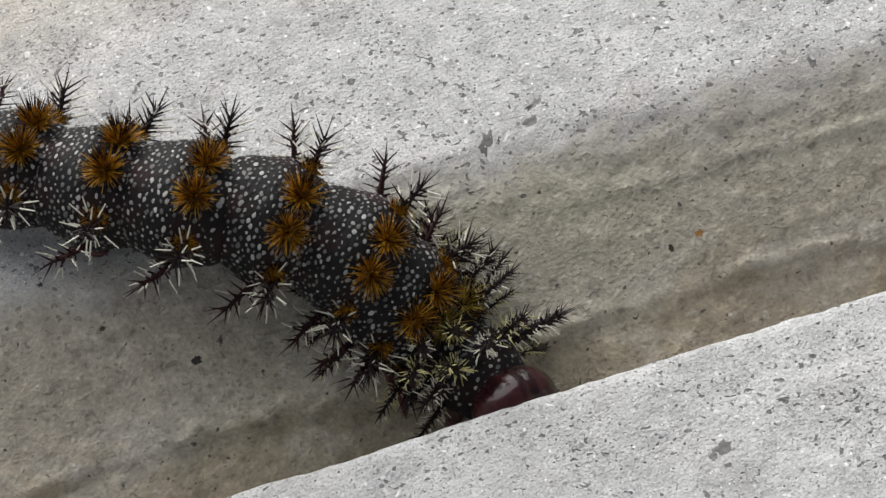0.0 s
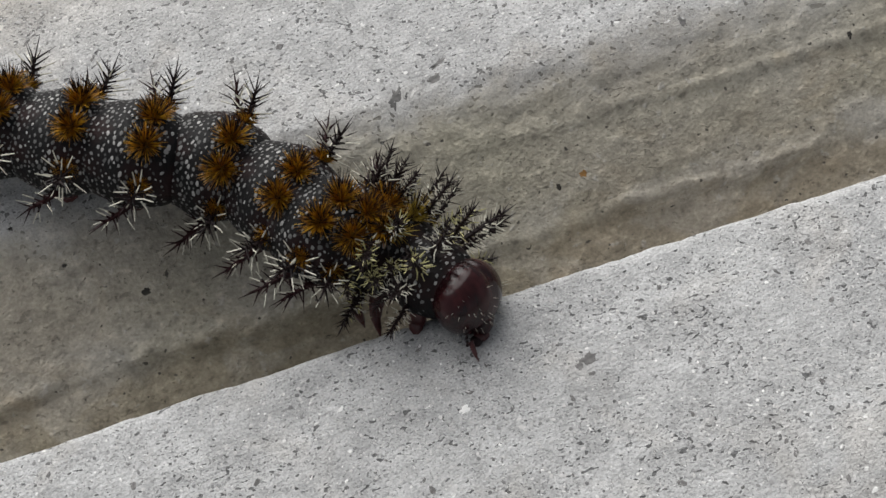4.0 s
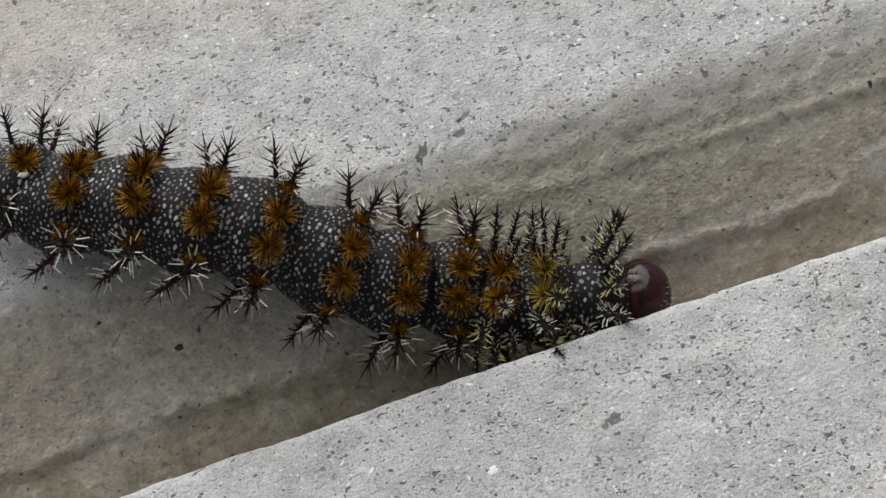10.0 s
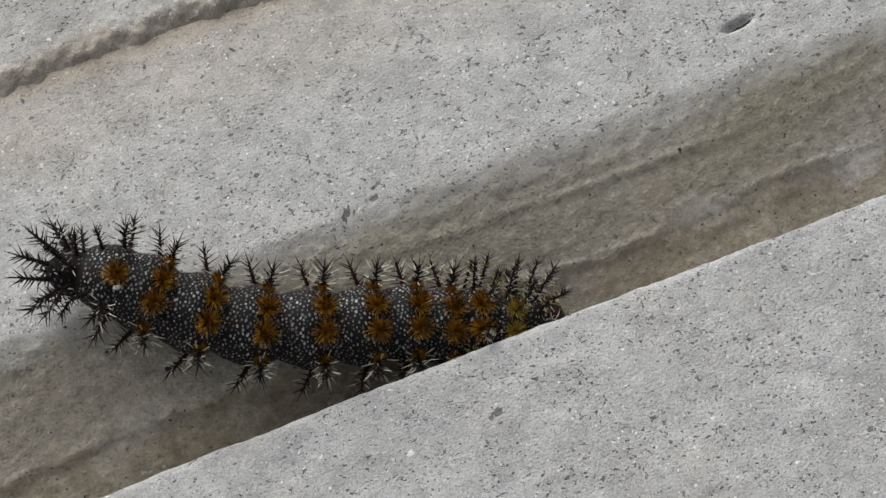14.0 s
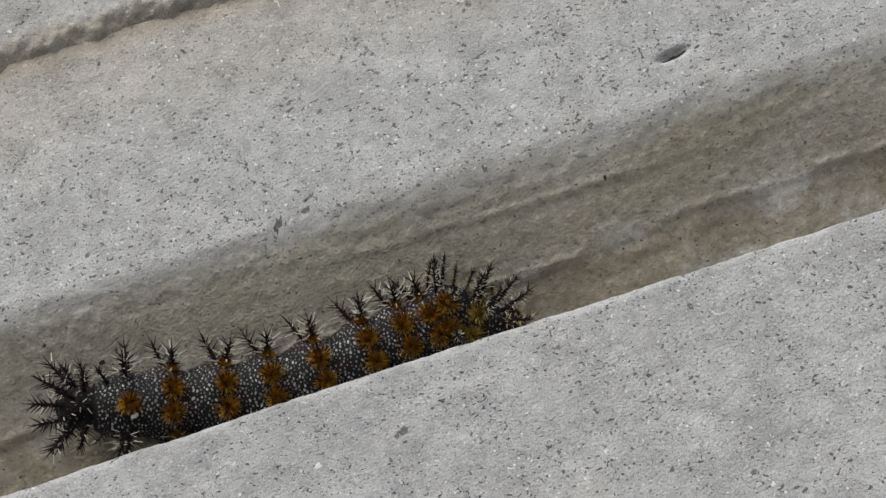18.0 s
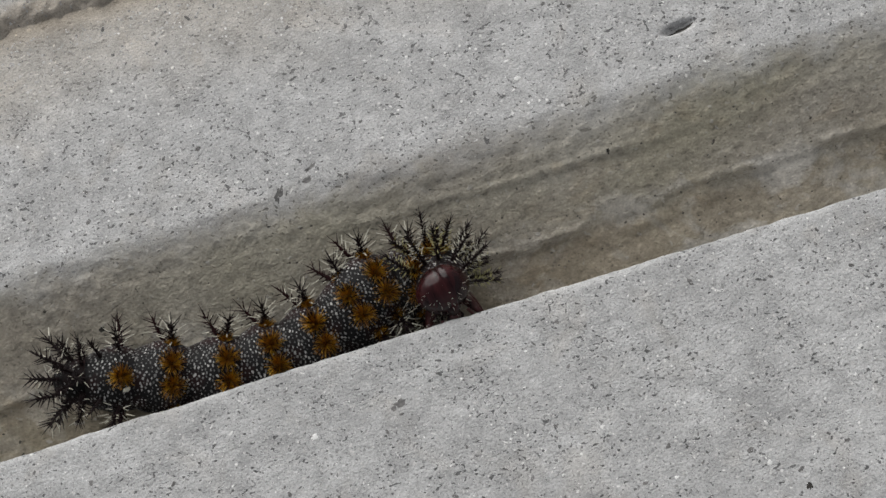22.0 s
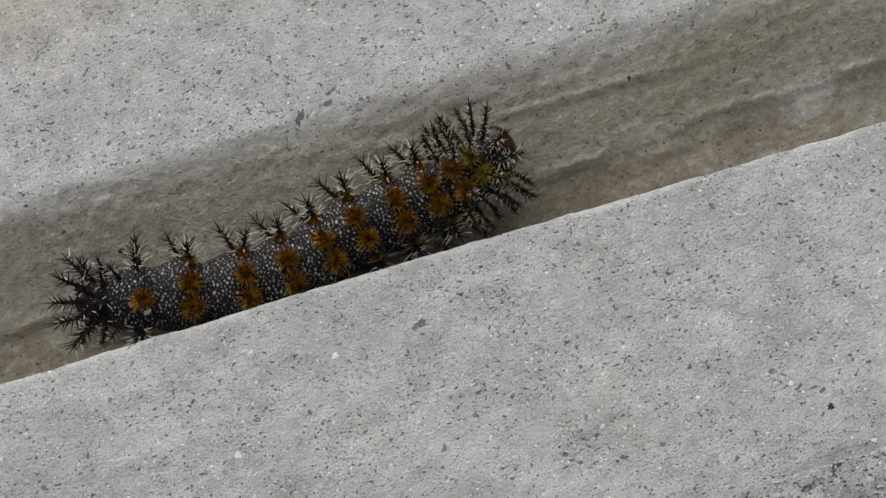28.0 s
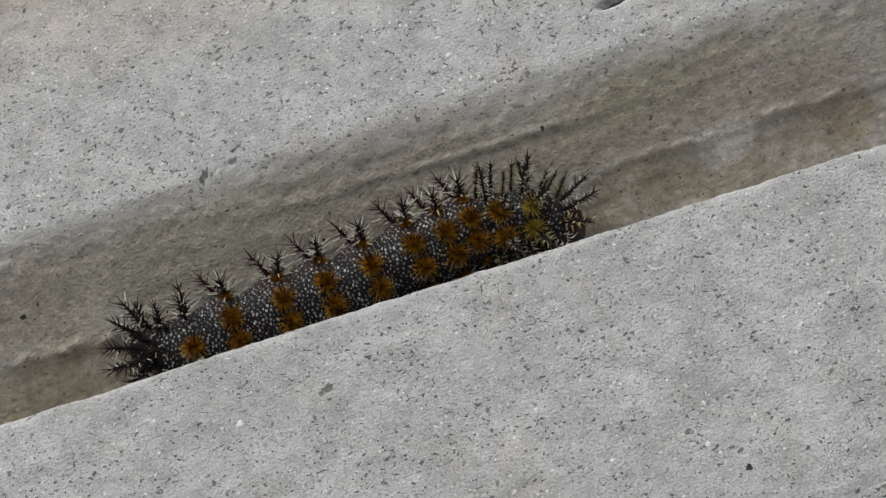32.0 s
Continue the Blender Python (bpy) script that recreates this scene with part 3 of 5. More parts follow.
def grains(parent, height, box, count, seed, name):
    """The sand laid bare in the surface, too fine to pick apart."""
    rng = np.random.default_rng(seed)
    verts, faces, at = [], [], 0
    cx, cy = rng.uniform(box[0], box[1], count), rng.uniform(box[2], box[3], count)
    size = 0.08 + 0.16 * rng.random(count) ** 3
    turn = rng.uniform(0, 6.28, count)
    flat = rng.uniform(0.35, 0.9, count)
    for k in range(5):
        a = k * 2 * math.pi / 5
        x, y = size * np.cos(a), size * flat * np.sin(a)
        verts.append(np.stack([cx + x * np.cos(turn) - y * np.sin(turn), cy + x * np.sin(turn) + y * np.cos(turn)], -1))
    rim = np.stack(verts, 1)
    z = height(rim[..., 0], rim[..., 1]) + 0.012
    hub = np.stack([cx, cy, height(cx, cy) + 0.03], -1)[:, None]
    allv = np.concatenate([np.concatenate([rim, z[..., None]], -1), hub], 1).reshape(-1, 3)
    base = np.arange(count)[:, None] * 6
    tri = np.concatenate([np.stack([base[:, 0] + k, base[:, 0] + (k + 1) % 5, base[:, 0] + 5], -1) for k in range(5)])
    return part(name, allv, tri, [M_SAND], parent, kind="stuff", smooth=False)


# ---- the caterpillar ----
def cone(verts, faces, slots, p0, p1, r0, r1, sides=4, slot=0):
    """A tapered rod from p0 to p1 added to the lists."""
    p0, p1 = np.asarray(p0, float), np.asarray(p1, float)
    d = p1 - p0
    d = d / (np.linalg.norm(d) + 1e-9)
    h = np.cross(d, (0, 0, 1) if abs(d[2]) < 0.9 else (1, 0, 0))
    h = h / np.linalg.norm(h)
    g = np.cross(d, h)
    base = len(verts)
    for p, r in ((p0, r0), (p1, r1)):
        for k in range(sides):
            a = 2 * math.pi * k / sides
            verts.append(p + r * (math.cos(a) * h + math.sin(a) * g))
    for k in range(sides):
        n = (k + 1) % sides
        faces.append((base + k, base + n, base + sides + n, base + sides + k))
        slots.append(slot)
    faces.append(tuple(base + sides + k for k in range(sides)))
    slots.append(slot)


def spine_mesh(seed, length, spikes, spike_len, pale, mats, thick=0.14, crown=0.62, fine=1.0):
    """A branched spine along +z: a tapering stalk, low side spikes that mostly end in pale tips, and a crown of thin black ones."""
    rng = np.random.default_rng(seed)
    v, f, s = [], [], []
    bend = rng.uniform(-0.12, 0.12, 2)
    stalk = [np.array([bend[0] * q * q * length, bend[1] * q * q * length, q * length]) for q in (0, 0.35, 0.7, 1.0)]
    widths = [thick * 1.3, thick, thick * 0.72, thick * 0.42]
    for a, b, wa, wb in zip(stalk, stalk[1:], widths, widths[1:]):
        cone(v, f, s, a, b, wa, wb, 6)
    for k in range(spikes):
        q = 0.08 + 0.90 * (k + rng.random() * 0.6) / spikes
        base = np.array([bend[0] * q * q * length, bend[1] * q * q * length, q * length])
        a = k * 2.4 + rng.uniform(-0.4, 0.4)
        lean = rng.uniform(0.10, 0.5) if q < 0.4 else rng.uniform(0.4, 0.85) if q < 0.75 else rng.uniform(0.75, 1.5)
        d = np.array([math.cos(a), math.sin(a), lean])
        d = d / np.linalg.norm(d)
        ln = spike_len * rng.uniform(0.7, 1.12) * (1.0 if q < crown else 0.95)
        tip = base + d * ln
        if rng.random() < pale * (1.0 if q < crown else 0.22):
            knee = base + d * ln * rng.uniform(0.36, 0.5)
            cone(v, f, s, base, knee, 0.085 * fine, 0.062 * fine, 4, 0)
            cone(v, f, s, knee, tip, 0.064 * fine, 0.034 * fine, 4, 1)
        else:
            cone(v, f, s, base, base + d * ln * 0.6, 0.088 * fine, 0.046 * fine, 4, 0)
            cone(v, f, s, base + d * ln * 0.6, tip, 0.046 * fine, 0.006, 4, 0)
    cone(v, f, s, stalk[-1], stalk[-1] + np.array([*(bend * 0.5), spike_len * 0.9]), widths[-1], 0.01, 4, 0)
    return v, f, s, mats


def tuft_mesh(seed, count, length, mats, top_black=0.5):
    """A dense brush of stiff bristles on a dark button, along +z: short and flat at the rim, long and upright in the middle."""
    rng = np.random.default_rng(seed)
    v, f, s = [], [], []
    cone(v, f, s, (0, 0, -0.2), (0, 0, 0.3), 0.46, 0.24, 8, 1)
    for k in range(count):
        a = k * 2.39996
        up = rng.random() ** 1.05
        d = np.array([math.cos(a) * (1 - 0.74 * up), math.sin(a) * (1 - 0.74 * up), 0.20 + 0.9 * up])
        d = d / np.linalg.norm(d)
        base = np.array([math.cos(a), math.sin(a), 0]) * 0.32 * (1 - up) + (0, 0, 0.05)
        ln = length * rng.uniform(0.62, 1.1) * (0.9 + 0.32 * up)
        tip = base + d * ln
        if rng.random() < top_black * (0.25 + up):
            cone(v, f, s, base, base + d * ln * 0.62, 0.052, 0.040, 3, 0)
            cone(v, f, s, base + d * ln * 0.62, tip + d * rng.uniform(0.1, 0.6), 0.040, 0.005, 3, 1)
        else:
            cone(v, f, s, base, tip, 0.052, 0.008, 3, 0)
    return v, f, s, mats


def skin_radius(u, radius, phi=0.0):
    """The barrel of a segment at u from -1 to 1: full in the middle, folded in at both ends, flatter below."""
    fold = 1.05 - 0.33 * abs(u) ** 2.0
    ring = 1 + 0.018 * math.cos(7.5 * u)
    belly = 1 - 0.10 * max(0.0, -math.cos(phi)) ** 2
    return radius * fold * ring * belly


def segment_mesh(half, radius, seed, close=0.0):
    nu, nv = 21, 36
    v, f = [], []
    for i in range(nu):
        u = -1 + 2 * i / (nu - 1)
        for k in range(nv):
            p = 2 * math.pi * k / nv
            r = skin_radius(u, radius, p) * (1 - close * max(0, -u) ** 2.2)
            r += 0.05 * noise.noise(Vector((u * half * 1.1 + seed, math.cos(p) * radius * 0.9, math.sin(p) * radius * 0.9)))
            v.append((u * half, -r * math.sin(p), r * math.cos(p)))
    for i in range(nu - 1):
        for k in range(nv):
            n = (k + 1) % nv
            f.append((i * nv + k, i * nv + n, (i + 1) * nv + n, (i + 1) * nv + k))
    f.append(tuple(range(nv))[::-1])
    f.append(tuple((nu - 1) * nv + k for k in range(nv)))
    return v, [q[::-1] for q in f]


def spots_mesh(half, radius, seed, count, close=0.0):
    rng = np.random.default_rng(seed)
    v, f, taken = [], [], []
    for _ in range(count * 8):
        if len(taken) >= count:
            break
        u, p = rng.uniform(-0.88, 0.84), radians(rng.uniform(-122, 122))
        if abs(u - TUFT_U) < 0.22 and rng.random() < 0.6:
            continue
        patch = 0.5 + noise.noise(Vector((u * half * 0.55 + seed, p * radius * 0.55, 3.1)))
        if rng.random() > patch + 0.45 - 0.5 * abs(u) ** 3 - 0.35 * max(0.0, abs(p) - 0.7):
            continue
        q = np.array([u * half, p * radius])
        if taken and min(np.hypot(*(np.array(taken) - q).T)) < 0.40:
            continue
        taken.append(q)
        big = rng.uniform(0.08, 0.205) * (1.15 if rng.random() < 0.15 else 1)
        la, lb = big * rng.uniform(0.65, 0.95), big * rng.uniform(0.95, 1.4)
        turn = rng.uniform(-0.5, 0.5)
        base = len(v)
        for k in range(7):
            a = 2 * math.pi * k / 7
            wob = rng.uniform(0.72, 1.2)
            x, y = wob * la * math.cos(a), wob * lb * math.sin(a)
            du, dp = (x * math.cos(turn) - y * math.sin(turn)) / half, (x * math.sin(turn) + y * math.cos(turn)) / radius
            uu, pp = u + du, p + dp
            r = skin_radius(uu, radius, pp) * (1 - close * max(0, -uu) ** 2.2) + 0.03
            v.append((uu * half, -r * math.sin(pp), r * math.cos(pp)))
        r = skin_radius(u, radius, p) * (1 - close * max(0, -u) ** 2.2) + 0.085
        v.append((u * half, -r * math.sin(p), r * math.cos(p)))
        f += [(base + (k + 1) % 7, base + k, base + 7) for k in range(7)]
    return v, f


def stand(ob, half, radius, u, phi, lean=0.0, sink=0.1, spin=0.0, lift=0.0):
    """Sets a spine or tuft on a segment's skin: u along it, phi degrees from the back's midline (to the right), lean degrees forward, lift degrees back towards the midline."""
    p = radians(phi)
    r = skin_radius(u, radius, p) - sink
    at = Vector((u * half, -r * math.sin(p), r * math.cos(p))) * MM
    ob.matrix_basis = Matrix.Translation(at) @ pose(0, 0, 0, phi - math.copysign(lift, phi), 0, 0) @ pose(0, 0, 0, 0, lean, 0) @ pose(0, 0, 0, 0, 0, spin)


def leg_mesh(seed):
    """A true leg: three tapering joints and a hooked claw, hanging along -z and curving forward."""
    v, f, s = [], [], []
    pts = [(0, 0, 0.3), (0.15, 0, -0.7), (0.55, 0, -1.45), (1.15, 0, -2.0), (1.5, 0, -2.35)]
    widths = [0.62, 0.52, 0.36, 0.2, 0.03]
    for a, b, wa, wb in zip(pts, pts[1:], widths, widths[1:]):
        cone(v, f, s, a, b, wa, wb * 1.05, 8)
    return v, f


def proleg_mesh():
    """A stubby proleg: a fleshy column with a wider gripping pad."""
    v, f, s = [], [], []
    pts = [(0, 0, 0.4), (0, 0, -0.5), (0, 0, -0.95), (0, 0, -1.2)]
    widths = [0.95, 0.8, 0.72, 0.9]
    for a, b, wa, wb in zip(pts, pts[1:], widths, widths[1:]):
        cone(v, f, s, a, b, wa, wb, 10)
    return v, f


TUFT_U = 0.38  # the tufts stand ahead of a segment's middle
SEGMENTS = [  # key, half length, radius
    ("tail", 2.7, 2.5), ("A8", 3.7, 3.9), ("A7", 3.9, 4.3), ("A6", 4.1, 4.45), ("A5", 4.1, 4.45), ("A4", 4.1, 4.45), ("A3", 4.0, 4.45),
    ("A2", 3.6, 4.35), ("A1", 3.2, 4.2), ("T3", 3.1, 3.95), ("T2", 3.2, 3.65), ("T1", 3.2, 3.35)]
BODY = {}
caterpillar = tagged(new("caterpillar"), "black white-spotted caterpillar with orange tufts and branched spines", "caterpillar")

SPINE_SHAPES = {
    "side": [spine_mesh(100 + k, 2.8, 24, 2.25, 0.8, [M_BLACK, M_CREAM], 0.23, 0.7, 1.2) for k in range(4)],
    "low": [spine_mesh(120 + k, 3.3, 20, 1.9, 0.5, [M_STALK, M_CREAM], 0.25, 0.8, 1.15) for k in range(4)],
    "front": [spine_mesh(140 + k, 4.4, 50, 1.3, 0.66, [M_BLACK, M_LEMON if k % 2 else M_CREAM], 0.21, 0.7, 0.9) for k in range(4)],
    "end": [spine_mesh(160 + k, 3.3, 24, 1.75, 0.22, [M_BLACK, M_CREAM], 0.24, 0.6, 1.2) for k in range(3)],
}
TUFT_SHAPES = [tuft_mesh(200 + k, 290, 1.55, [M_TUFT, M_BLACK]) for k in range(3)]
YELLOW_SHAPES = [tuft_mesh(220 + k, 150, 1.75, [M_YELLOW, M_BLACK], 0.6) for k in range(2)]
SHARED = {}


def shared_part(name, key, shape, parent, label=""):
    """A part whose mesh is made once and then shared by its likes."""
    if key not in SHARED:
        v, f, s, mats = shape
        ob = part(name, v, f, mats, parent, label, s, smooth=False)
        SHARED[key] = ob.data
        return ob
    ob = new(name, SHARED[key])
    ob.parent = parent
    return tagged(ob, label)


def dress(key, half, radius, n, seg):
    """Spots, tufts, spines and legs of one segment."""
    thorax, rng = key[0] == "T", np.random.default_rng(300 + n)
    close = 0.55 if key == "tail" else 0.0
    v, f = spots_mesh(half, radius, 400 + n, int(620 * half / 4 * radius / 3.7 * (0.4 if key in ("T1", "T2", "T3") else 0.3 if key == "tail" else 0.7 if key == "A8" else 1)), close)
    part("speckling", v, f, [M_SPOT], seg, "white oval spots", kind="stuff")

    def spine(kind, u, phi, lean=0.0, size=1.0, lift=0.0):
        k = int(rng.integers(len(SPINE_SHAPES[kind])))
        ob = shared_part("spine", (kind, k), SPINE_SHAPES[kind][k], seg)
        stand(ob, half, radius, u, phi, lean + rng.uniform(-8, 8), spin=rng.uniform(0, 360), lift=lift)
        ob.scale = (size, size, size)

    def tuft(u, phi, size=1.0, yellow=False):
        k = int(rng.integers(len(YELLOW_SHAPES if yellow else TUFT_SHAPES)))
        ob = shared_part("tuft", ("yellow" if yellow else "orange", k), (YELLOW_SHAPES if yellow else TUFT_SHAPES)[k], seg, "yellow bristle tuft" if yellow else "orange bristle tuft")
        stand(ob, half, radius, u, phi, sink=0.18, spin=rng.uniform(0, 360))
        ob.scale = (size, size, size)

    if key == "tail":
        for phi, lean, u in ((-40, -52, -0.5), (40, -52, -0.5), (-85, -40, -0.35), (85, -40, -0.35), (0, -62, -0.7), (-120, -30, -0.2), (120, -30, -0.2)):
            spine("end", u, phi, lean, 1.12)
        for phi, lean, u in ((-18, -30, -0.15), (18, -30, -0.15), (-62, -30, -0.1), (62, -30, -0.1), (-45, -12, 0.3), (45, -12, 0.3), (-88, -8, 0.4), (88, -8, 0.4), (0, -15, 0.35)):
            spine("end", u, phi, lean, 0.85)
    elif key == "A8":
        tuft(0.2, 0, 1.12)
        for phi in (-56, 56):
            spine("side", 0.1, phi, -8, 1.0)
            spine("end", -0.5, phi * 0.8, -25, 0.8)
        for phi in (-86, 86):
            spine("low", 0.15, phi, -8)
    elif thorax:
        ahead = {"T1": 20, "T2": 8, "T3": 2}[key]
        if key == "T1":
            for phi in (-14, 14, -42, 42):
                spine("front", 0.2, phi, ahead, 1.08)
        else:
            for phi in (-20, 20):
                tuft(0.0, phi, 1.15, key == "T2")
                spine("front", 0.15, phi * 1.25, ahead, 0.95 if key == "T2" else 0.8)
            for turn in (-48, 48):
                spine("front", -0.25, turn, ahead, 0.95)
                spine("front", 0.45, turn * 1.2, ahead + 6, 0.68)
        for phi in (-72, 72):
            spine("front", 0.1, phi, ahead * 0.8, 1.0 if key != "T3" else 0.9, lift=14)
        for phi in (-88, 88):
            spine("front", -0.45, phi, ahead * 0.5, 0.75, lift=8)
        for phi in (-104, 104):
            spine("front", 0.1, phi, ahead * 0.6, 0.85, lift=6)
    else:
        for phi in (-19, 19):
            tuft(TUFT_U, phi, 1.16)
        for phi in (-73, 73):
            spine("side", TUFT_U + 0.02, phi, 6, lift=20)
            tuft(TUFT_U, phi * 0.9, 0.75)
        for phi in (-102, 102):
            spine("low", TUFT_U - 0.24, phi, -24, lift=24)
    if thorax:
        v, f = leg_mesh(n)
        for side in (-1, 1):
            leg = part("leg", v, f, [M_LEG], seg, "dark red jointed leg")
            leg.matrix_basis = Matrix.Translation(Vector((0.6, -side * radius * 0.62, -radius * 0.66)) * MM) @ pose(0, 0, 0, -side * 30, 0, 0) @ Matrix.Diagonal((1.3, 1.3, 1.3, 1))
    if key in ("A3", "A4", "A5", "A6", "tail"):
        v, f = proleg_mesh()
        for side in (-1, 1):
            leg = part("proleg", v, f, [M_LEG], seg, "reddish fleshy proleg")
            leg.matrix_basis = Matrix.Translation(Vector((0, -side * radius * 0.5, -radius * 0.72)) * MM) @ pose(0, 0, 0, side * 14, 0, 0)


for n, (key, half, radius) in enumerate(SEGMENTS):
    v, f = segment_mesh(half, radius, n * 7.3, 0.55 if key == "tail" else 0.0)
    seg = part("body_segment", v, f, [M_SKIN], caterpillar)
    BODY[key] = seg
    dress(key, half, radius, n, seg)


def build_head():
    """The glossy head: two rounded lobes parted by a groove, narrowing to the mouth."""
    nu, nv = 28, 40
    v, f = [], []
    for i in range(nu + 1):
        th = math.pi * i / nu
        for k in range(nv):
            p = 2 * math.pi * k / nv
            d = Vector((math.sin(th) * math.cos(p), math.sin(th) * math.sin(p), math.cos(th)))
            down = max(0.0, -d.z)
            x = d.x * 2.4 * (1 - 0.10 * down)
            y = d.y * 3.25 * (1 - 0.22 * down)
            z = d.z * 2.95
            groove = math.exp(-(d.y / 0.075) ** 2) * 0.06 * max(0.0, d.x * 0.6 + d.z)
            lobe = 1 + 0.05 * math.cos(2 * math.atan2(abs(d.y), 0.75)) * max(0, d.z) - groove
            v.append((x * lobe * 1.08, y * lobe * 1.08, z * lobe * 1.08))
    for i in range(nu):
        for k in range(nv):
            n = (k + 1) % nv
            f.append((i * nv + k, (i + 1) * nv + k, (i + 1) * nv + n, i * nv + n))
    head = part("head", v, f, [M_HEAD], caterpillar, "glossy dark maroon head")

    def blobby(name, at, size, mat, label=""):
        bm = bmesh.new()
        bmesh.ops.create_icosphere(bm, subdivisions=2, radius=1)
        for w in bm.verts:
            w.co = Vector((w.co.x * size[0], w.co.y * size[1], w.co.z * size[2] * (1.15 if w.co.z < 0 else 1))) + Vector(at)
        vv, ff = [tuple(w.co * 1.08) for w in bm.verts], [tuple(q.index for q in face.verts) for face in bm.faces]
        bm.free()
        return part(name, vv, ff, [mat], head, label)

    blobby("face_plate", (1.9, 0, -1.3), (0.55, 0.85, 0.95), M_HEAD, "small raised face plate")
    blobby("lip", (1.75, 0, -2.45), (0.6, 0.75, 0.4), M_LEG)
    for side in (-1, 1):
        blobby("jaw", (1.7, side * 0.62, -2.75), (0.5, 0.42, 0.42), M_BLACK)
        for k in range(4):
            a = radians(-20 + 28 * k)
            blobby("eye", (1.62 + 0.15 * math.sin(a), side * (1.95 + 0.2 * math.cos(a)), -1.5 - 0.32 * k), (0.13, 0.13, 0.13), M_BLACK)
        vv, ff, ss = [], [], []
        cone(vv, ff, ss, (1.9, side * 1.75, -2.55), (2.75, side * 2.1, -3.3), 0.24, 0.18, 8)
        cone(vv, ff, ss, (2.75, side * 2.1, -3.3), (3.2, side * 2.25, -3.6), 0.14, 0.05, 6)
        part("antenna", vv, ff, [M_LEG], head)
    rng = np.random.default_rng(77)
    vv, ff, ss = [], [], []
    for _ in range(60):
        d = rng.normal(size=3)
        d[0] = abs(d[0])
        d[2] = -abs(d[2]) * 0.8 + 0.3
        d = d / np.linalg.norm(d)
        p = d * (2.6, 3.4, 3.4)
        cone(vv, ff, ss, p, p + d * rng.uniform(0.35, 0.8), 0.022, 0.006, 3)
    part("bristle_fringe", vv, ff, [M_CREAM], head, "short pale hairs", kind="stuff")
    return head


BODY["head"] = build_head()
rng_mote = np.random.default_rng(91)
mote_rim = blob(rng_mote, 0.55, 0.34, 0.6, 8)
mote_v = [(*p, 0.0) for p in mote_rim] + [(*(p * 0.6), 0.38) for p in mote_rim]
mote_f = [(k, (k + 1) % 8, 8 + (k + 1) % 8, 8 + k) for k in range(8)] + [tuple(range(8, 16))]
mote = part("mote", mote_v, mote_f, [M_CREAM], BODY["A8"], "cream-coloured fleck caught in the tuft", smooth=False)
mote.matrix_basis = Matrix.Translation(Vector((1.4, -1.5, 4.2)) * MM) @ pose(0, 0, 0, 35, 20, 0)

# ---- pieces of the concrete ----
scatter(ledge, ledge_height, (-48, 80, 0.5, 31), 280, 501, 0.13, 0.55, M_STONE, "stone")
scatter(front, front_height, (-48, 80, -59, -23.6), 295, 502, 0.13, 0.55, M_STONE, "stone")
grains(ledge, ledge_height, (-58, 92, -1.0, 31), 15000, 601, "sand")
grains(front, front_height, (-58, 92, -59, -23.4), 17000, 602, "sand")
grains(upper, upper_height, (-60, 92, 33.2, 46), 4500, 603, "sand")
grains(lower, lower_height, (-20, 92, -70, -60.6), 2500, 604, "sand")


def at(x, y, z, rx, ry, rz):
    return pose(x * MM, y * MM, z * MM, rx, ry, rz)


